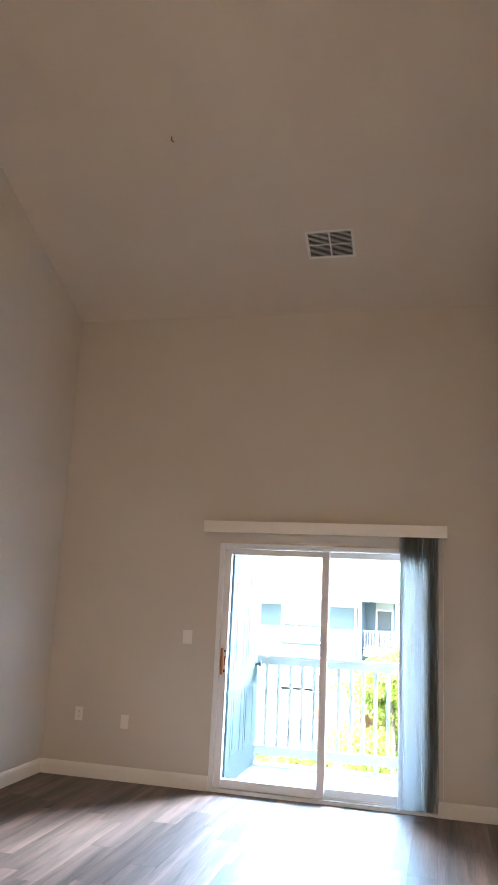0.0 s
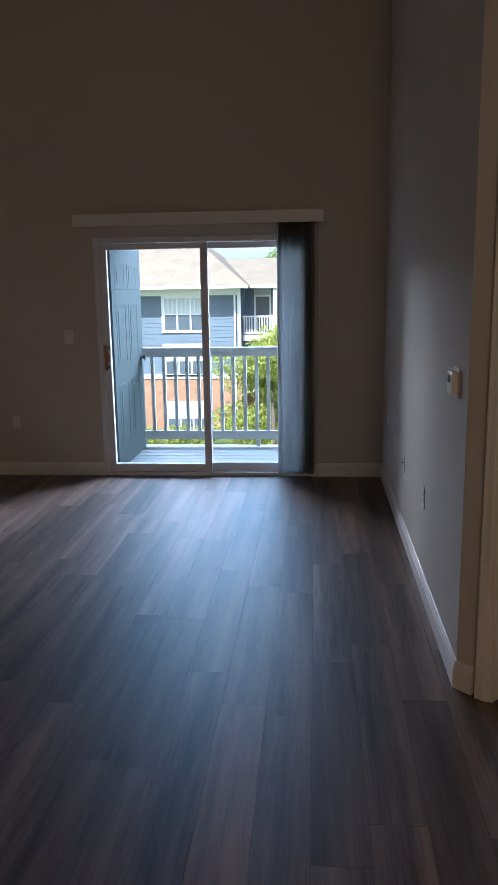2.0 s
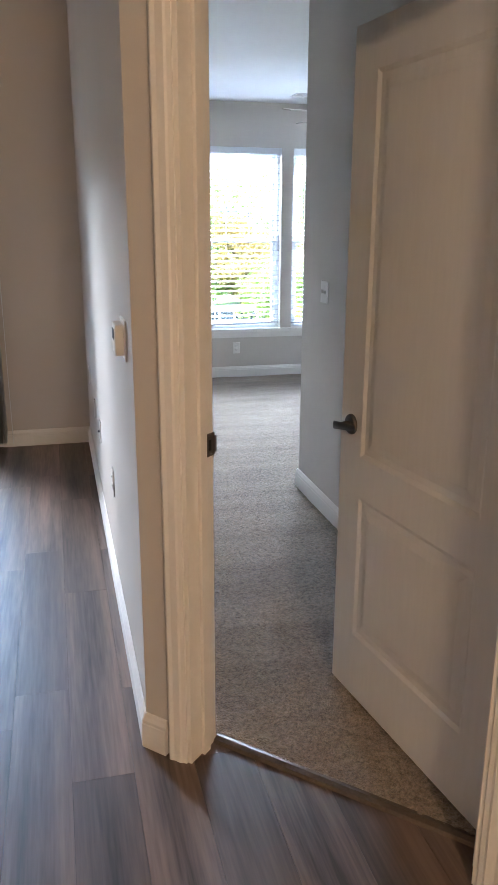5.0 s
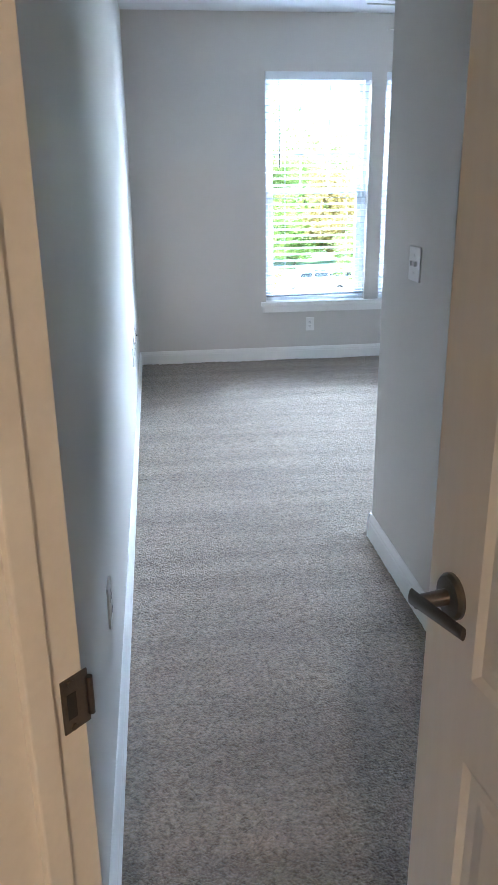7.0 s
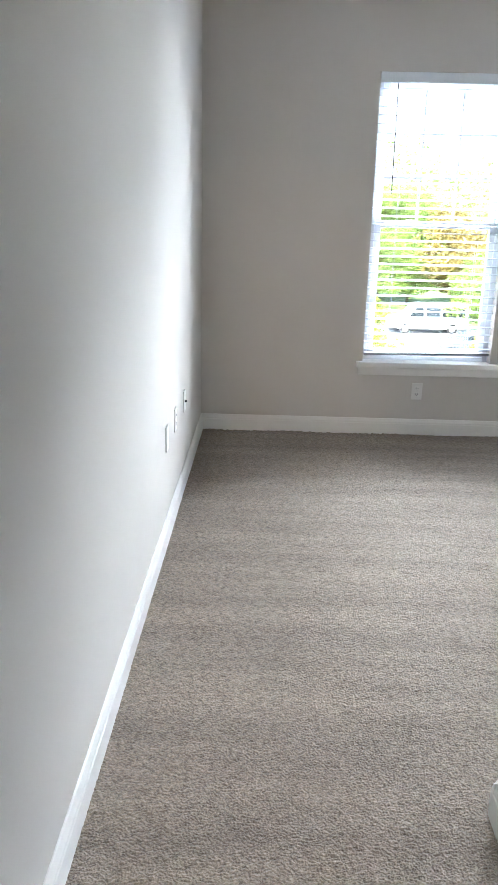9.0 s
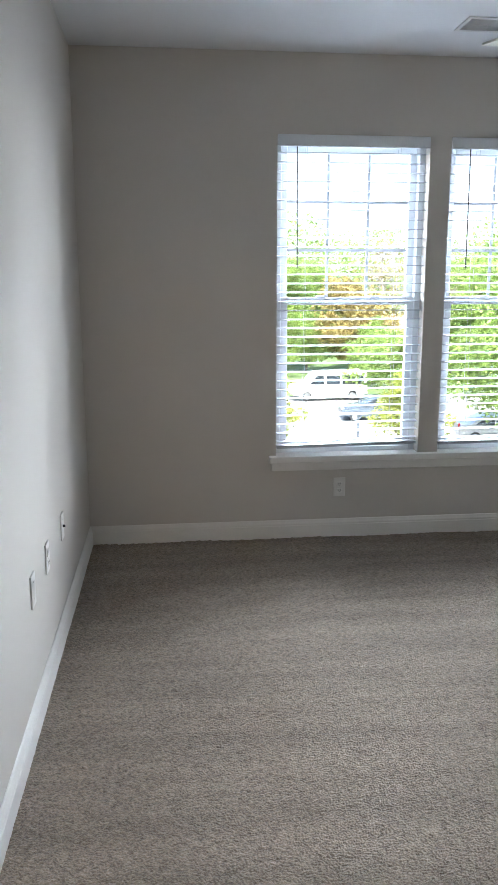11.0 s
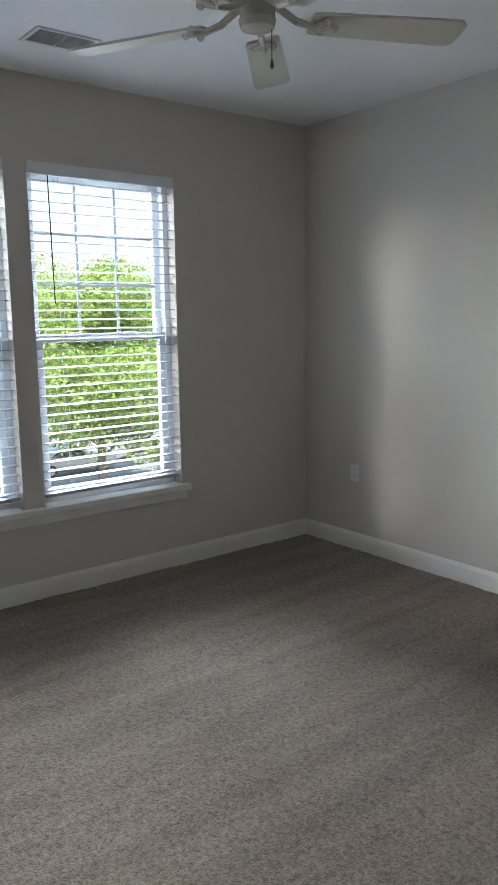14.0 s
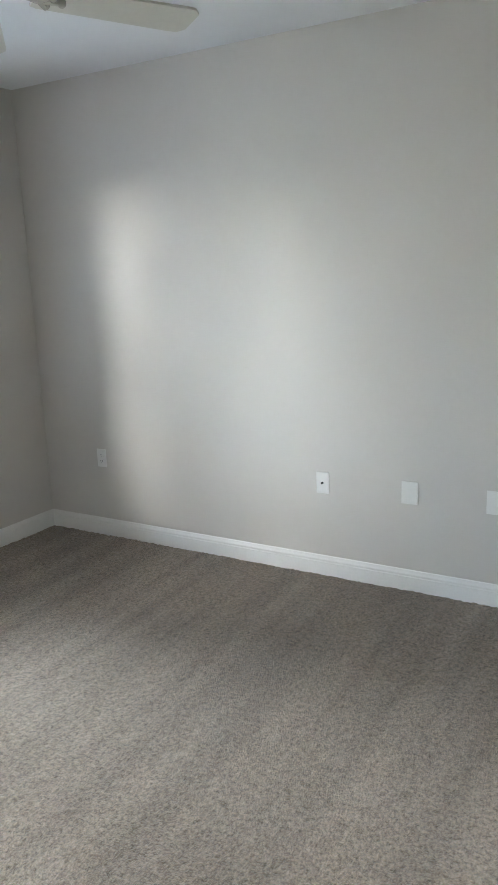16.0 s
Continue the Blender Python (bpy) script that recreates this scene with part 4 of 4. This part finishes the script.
for x, y, s in ((14.5, 78, 40), (18.2, 67, 90), (27, 62, 140), (9, 74, 200), (3.5, 70, 250), (28, 75, 310)):
    copy_thing(mid, at(x, y, s))
for x, y, s in ((20.0, 79, 60), (11.5, 90, 150)):
    copy_thing(ochre, at(x, y, s))


def far_wood():
    rng = np.random.default_rng(8)
    n = 420
    x = rng.uniform(-150, 190, n)
    tall = np.where(x < 2, 9.0, 17.0)
    c = np.stack([x, rng.uniform(112, 150, n), GZ + 3 + (tall - 3) * rng.random(n)], 1)
    me = quads("far_wood", leaf_cloud(rng, c, rng.uniform(2.5, 4.5, n), 130000, .3), M_LEAF)
    tagged(new("far_wood", me), "distant green wood behind the lot", "wood", kind="stuff")
    c2 = np.stack([rng.uniform(-13, 1, 160), rng.uniform(39.6, 40.8, 160), GZ + rng.uniform(.2, .9, 160)], 1)
    me = quads("hedge", leaf_cloud(rng, c2, rng.uniform(.3, .5, 160), 9000, .08), M_LEAF_Y)
    tagged(new("hedge", me), "low bright green hedge along the building", "hedge", kind="stuff")


far_wood()


def far_window(parent, x, y, z, w, h, lights=2, m=None):
    """White-framed window on a facade that looks along -y."""
    f = part("window", boxes(((x - .12, y - .06, z - .12), (x + w + .12, y - .005, z)), ((x - .12, y - .06, z + h), (x + w + .12, y - .005, z + h + .14)), ((x - .12, y - .06, z), (x, y - .005, z + h)), ((x + w, y - .06, z), (x + w + .12, y - .005, z + h))), M_TRIM, parent, "white-framed sash window")
    lw = w / lights
    for k in range(lights):
        a = x + lw * k
        part("pane", boxes(((a + .04, y - .02, z), (a + lw - .04, y - .006, z + h / 2 - .03))), M_PANE, f)
        part("pane", boxes(((a + .04, y - .022, z + h / 2 + .03), (a + lw - .04, y - .008, z + h))), M_SHADE, f)
        bars = [((a, y - .05, z), (a + .04, y - .004, z + h)), ((a + lw - .04, y - .05, z), (a + lw, y - .004, z + h)), ((a + .04, y - .05, z + h / 2 - .03), (a + lw - .04, y - .004, z + h / 2 + .03))]
        for q in (1, 2):
            bars.append(((a + lw * q / 3 - .015, y - .04, z + h / 2 + .03), (a + lw * q / 3 + .015, y - .018, z + h)))
        part("sash", boxes(*bars), M_TRIM, f)
    return f


def apartment_building():
    b = thing("apartment_building", "three-storey apartment building with blue siding over red brick", "building", pose(0, 42, 0))
    x0, x1, zb, ze = -10.15, -4.05, -3.15, 1.62
    part("brick_base", boxes(((x0 - 10, 2.2, GZ), (x0, 14, zb)), ((x0, 0, GZ), (x1, 12, zb)), ((x1, 2.2, GZ), (-2.1, 14, zb))), M_BRICK, b)
    part("wall", boxes(((x0, 0.03, zb), (x1, 12, ze))), M_SIDING, b, "blue lap siding")
    part("rear_wall", boxes(((x1, 2.6, zb), (-2.1, 14, ze)), ((x0 - 10, 2.6, zb), (x0, 14, ze))), M_SIDING2, b, "pale lap siding")
    # lap boards stand out at their lower edge
    lap = mesh_of("siding_board", prism([(.03, 0), (.006, 0), (.026, .20), (.03, .20)], x0 + .14, x1 - .14), M_SIDING)
    n = int((ze - .4 - zb) / .2)
    for k in range(n):
        o = new("siding_board", lap)
        o.parent = b
        o.matrix_local = pose(0, 0, zb + .12 + .2 * k)
    part("corner_board", boxes(((x0 - .02, -.03, zb), (x0 + .16, .05, ze))), M_TRIM, b)
    part("corner_board", boxes(((x1 - .16, -.03, zb), (x1 + .02, .05, ze))), M_TRIM, b)
    part("frieze_board", boxes(((x0 - .02, -.035, ze - .38), (x1 + .02, .03, ze))), M_TRIM, b)
    part("belt_board", boxes(((x0 - .02, -.06, zb - .12), (x1 + .02, .03, zb + .12))), M_TRIM, b)
    part("gutter", boxes(((x0 - .5, -1.1, ze - .02), (x1 + .5, -.93, ze + .13)), ((x0 - 10, 1.7, ze - .02), (x0 - .5, 1.85, ze + .13)), ((x1 + .5, .35, ze - .02), (-1.75, .5, ze + .13))), M_TRIM, b)
    part("downpipe", boxes(((x1 - .35, -.12, GZ), (x1 - .25, -.03, ze))), M_TRIM, b)
    for z in (-.62, -3.05 + .0, -6.3):
        far_window(b, -8.25, .0, z if z > -3 else (-3.05 if z > -4 else -6.25), 2.2, 1.72 if z > -3 else 1.55, 3)
    # roofs: front wing hipped to a ridge, rear wing lower
    bm = bmesh.new()
    e = .5
    xl, xr = x0 - 10, x1 + e
    v = [bm.verts.new(c) for c in ((xl, -.98, ze + .1), (xr, -.98, ze + .1), (xr, 12, ze + .1), (xl, 12, ze + .1), (xr - 4.5, 4.3, ze + 3.7), (xl, 4.3, ze + 3.7))]
    for f in ((0, 1, 4, 5), (1, 2, 4), (2, 3, 5, 4), (3, 0, 5), (3, 2, 1, 0)):
        bm.faces.new([v[i] for i in f])
    bmesh.ops.recalc_face_normals(bm, faces=bm.faces)
    part("roof", bm, M_ROOF, b, "tan shingle hipped roof")
    bm = prism([(.5, ze + .1), (6.5, ze + 1.75), (6.9, ze + 1.75), (14, ze + .1)], x1 - 3, -1.75)
    part("rear_roof", bm, M_ROOF, b, "tan shingle roof")
    # recessed balconies beside the front wing
    for z in (-.95, -3.85):
        bal_ = part("balcony", boxes(((x1 + .05, .5, z - .3), (-2.1, 2.6, z)), bevel=.01), M_TRIM, b)
        part("balcony_rail", boxes(((x1 + .05, .52, z + .98), (-2.1, .6, z + 1.05)), ((x1 + .05, .53, z + .08), (-2.1, .59, z + .14))), M_TRIM, bal_)
        bl = mesh_of("baluster", boxes(((-.025, .54, z + .14), (.025, .58, z + .98))), M_TRIM)
        for k in range(13):
            o = new("baluster", bl)
            o.parent = bal_
            o.matrix_local = pose(x1 + .15 + .14 * k, 0, 0)
        d = part("balcony_door", boxes(((-3.5, 2.52, z), (-3.4, 2.6, z + 2.15)), ((-2.62, 2.52, z), (-2.52, 2.6, z + 2.15)), ((-3.4, 2.52, z + 2.05), (-2.62, 2.6, z + 2.15))), M_TRIM, b)
        part("pane", boxes(((-3.4, 2.55, z + .05), (-2.62, 2.59, z + 2.05))), M_PANE, d)
        part("recess_wall", boxes(((x1 + .02, 2.55, z), (-3.5, 2.6, z + 2.5)), ((-2.52, 2.55, z), (-2.1, 2.6, z + 2.5))), M_SIDING, b)
    part("post", boxes(((-2.3, .5, GZ), (-2.1, .7, ze))), M_TRIM, b)


apartment_building()


def red_house():
    h = thing("house", "small red-roofed house among the trees", "house", pose(27.5, 84, GZ, 0, 0, -12))
    part("wall", boxes(((-4, -3, 0), (4, 3, 2.9))), M_SIDING2, h)
    part("roof", prism([(-3.4, 2.8), (0, 5.2), (3.4, 2.8)], -4.4, 4.4), M_BRICK, h, "red roof")
    far_window(h, -1.2, -3, 1.0, 1.2, 1.3, 1)


red_house()


def wheel(parent, x, y, r, s):
    w = part("wheel", tube((x, y - .1, r), (x, y + .1, r), r, seg=24), M_TYRE, parent)
    part("rim", tube((x, y + s * .09, r), (x, y + s * .115, r), r * .62, seg=20), M_RIM, w)


def vehicle(name, label, m, profile, W, paint, panes, axles, r):
    """A car body from its side outline, drawn in at the shoulder, with panes, lamps and wheels. Faces -x."""
    v = thing(name, label, "vehicle", m)
    bm = bmesh.new()
    rings = []
    for y, ins in ((-W / 2, .06), (-W / 2 + .05, .0), (W / 2 - .05, .0), (W / 2, .06)):
        ring = []
        cx = sum(p[0] for p in profile) / len(profile)
        for x, z in profile:
            sh = max(0, z - 1.0) * .16 * (1 if y > 0 else -1)
            ring.append(bm.verts.new((x + (cx - x) * ins * .3, y - sh, z - (ins * .3 if z > .6 else -ins * .2))))
        rings.append(ring)
    n = len(profile)
    for a, b in zip(rings, rings[1:]):
        for k in range(n):
            bm.faces.new((a[k], a[(k + 1) % n], b[(k + 1) % n], b[k]))
    bm.faces.new(rings[0]), bm.faces.new(rings[-1])
    bmesh.ops.recalc_face_normals(bm, faces=bm.faces)
    part("body", bm, paint, v, smooth=True)
    for s in (-1, 1):
        for poly in panes:
            bm = bmesh.new()
            vs = [bm.verts.new((x, s * (W / 2 + .006 - max(0, z - 1.0) * .16), z)) for x, z in poly]
            f = bm.faces.new(vs)
            ex = bmesh.ops.extrude_face_region(bm, geom=[f])
            bmesh.ops.translate(bm, verts=[e for e in ex["geom"] if isinstance(e, bmesh.types.BMVert)], vec=(0, -s * .03, 0))
            bmesh.ops.recalc_face_normals(bm, faces=bm.faces)
            part("side_window", bm, M_CARGLASS, v)
        for x in axles:
            wheel(v, x, s * (W / 2 - .1), r, s)
        part("headlight", boxes(((profile[0][0] - .02, s * W * .36 - .16, .68), (profile[0][0] + .12, s * W * .36 + .16, .84)), bevel=.02), M_RIM, v)
        xr = max(p[0] for p in profile)
        part("tail_light", boxes(((xr - .1, s * W * .42 - .08, .8), (xr + .015, s * W * .42 + .08, 1.1)), bevel=.02), M_LAMPRED, v)
        part("mirror", boxes(((profile[0][0] + 1.35, s * (W / 2 + .14) - .1, 1.1), (profile[0][0] + 1.47, s * (W / 2 + .14) + .08, 1.26)), bevel=.03), paint, v)
    return v


van_side = [(-2.75, .5), (-2.78, .95), (-2.6, 1.08), (-1.75, 1.2), (-1.15, 1.95), (-.85, 2.08), (2.55, 2.12), (2.72, 2.0), (2.8, 1.1), (2.8, .45), (2.3, .36), (-2.3, .36)]
vehicle("van", "white passenger van parked across the lot", pose(12.9, 60, GZ + .01, 0, 0, 3), van_side, 2.0, M_WHITECAR,
        [[(-1.55, 1.22), (-1.0, 1.86), (-.45, 1.86), (-.45, 1.22)], [(-.3, 1.22), (-.3, 1.86), (.75, 1.86), (.75, 1.22)], [(.9, 1.22), (.9, 1.86), (1.9, 1.86), (1.9, 1.22)], [(2.05, 1.22), (2.05, 1.84), (2.5, 1.84), (2.58, 1.22)]], (-1.75, 1.65), .37)
car_side = [(-2.2, .45), (-2.25, .72), (-2.05, .85), (-1.0, .98), (-.3, 1.42), (.1, 1.48), (.9, 1.46), (1.65, 1.06), (2.15, 1.0), (2.25, .8), (2.2, .4), (1.8, .3), (-1.8, .3)]
car_panes = [[(-.75, 1.02), (-.25, 1.36), (.3, 1.40), (.3, 1.02)], [(.38, 1.02), (.38, 1.40), (.85, 1.38), (1.35, 1.04)]]
vehicle("car", "dark grey saloon car parked near the van", pose(14.1, 51, GZ + .01, 0, 0, -4), car_side, 1.75, M_GREYCAR, car_panes, (-1.4, 1.35), .32)
vehicle("car", "silver-grey saloon car parked under the tree", pose(18.8, 43.5, GZ + .01, 0, 0, 170), car_side, 1.75, M_RIM, car_panes, (-1.4, 1.35), .32)
vehicle("car", "white saloon car parked at the far side of the lot", pose(6.2, 57, GZ + .01, 0, 0, 5), car_side, 1.75, M_WHITECAR, car_panes, (-1.4, 1.35), .32)
sp = thing("sign_post", "grey metal post at the edge of the lot", "post", pose(9.7, 38, GZ))
part("post", tube((0, 0, -.05), (0, 0, 2.5), .045, seg=10), M_GREYCAR, sp)
part("cap", lathe([(0, 2.49), (.06, 2.49), (.06, 2.52), (0, 2.56)], 12), M_GREYCAR, sp, smooth=True)


# ---- plank floor, board by board ----
def planks():
    fl = bpy.data.objects["floor"]
    PW, PL, g = .181, 1.22, .0005
    meshes = {}
    rng = random.Random(5)
    x = XW
    while x < 1.83:
        w = min(PW, 1.83 - x)
        ymax = YN + .02 if x < XE - .02 else 4.21 - x
        y = YS - rng.random() * PL
        while y < ymax:
            y0, y1 = max(y, YS), min(y + PL, ymax)
            if y1 - y0 > .02:
                k = (round(w, 4), round(y1 - y0, 4))
                if k not in meshes:
                    bm = bmesh.new()
                    # flat board, a hair of joint on each side
                    prof = [(g, -.008), (g, 0), (k[0] - g, 0), (k[0] - g, -.008)]
                    add_prism(bm, prof, g, k[1] - g, "y")
                    meshes[k] = mesh_of("plank", bm, M_PLANK)
                o = new("plank", meshes[k])
                o.parent = fl
                o.matrix_local = pose(x, y0, 0)
            y += PL
        x += PW


planks()
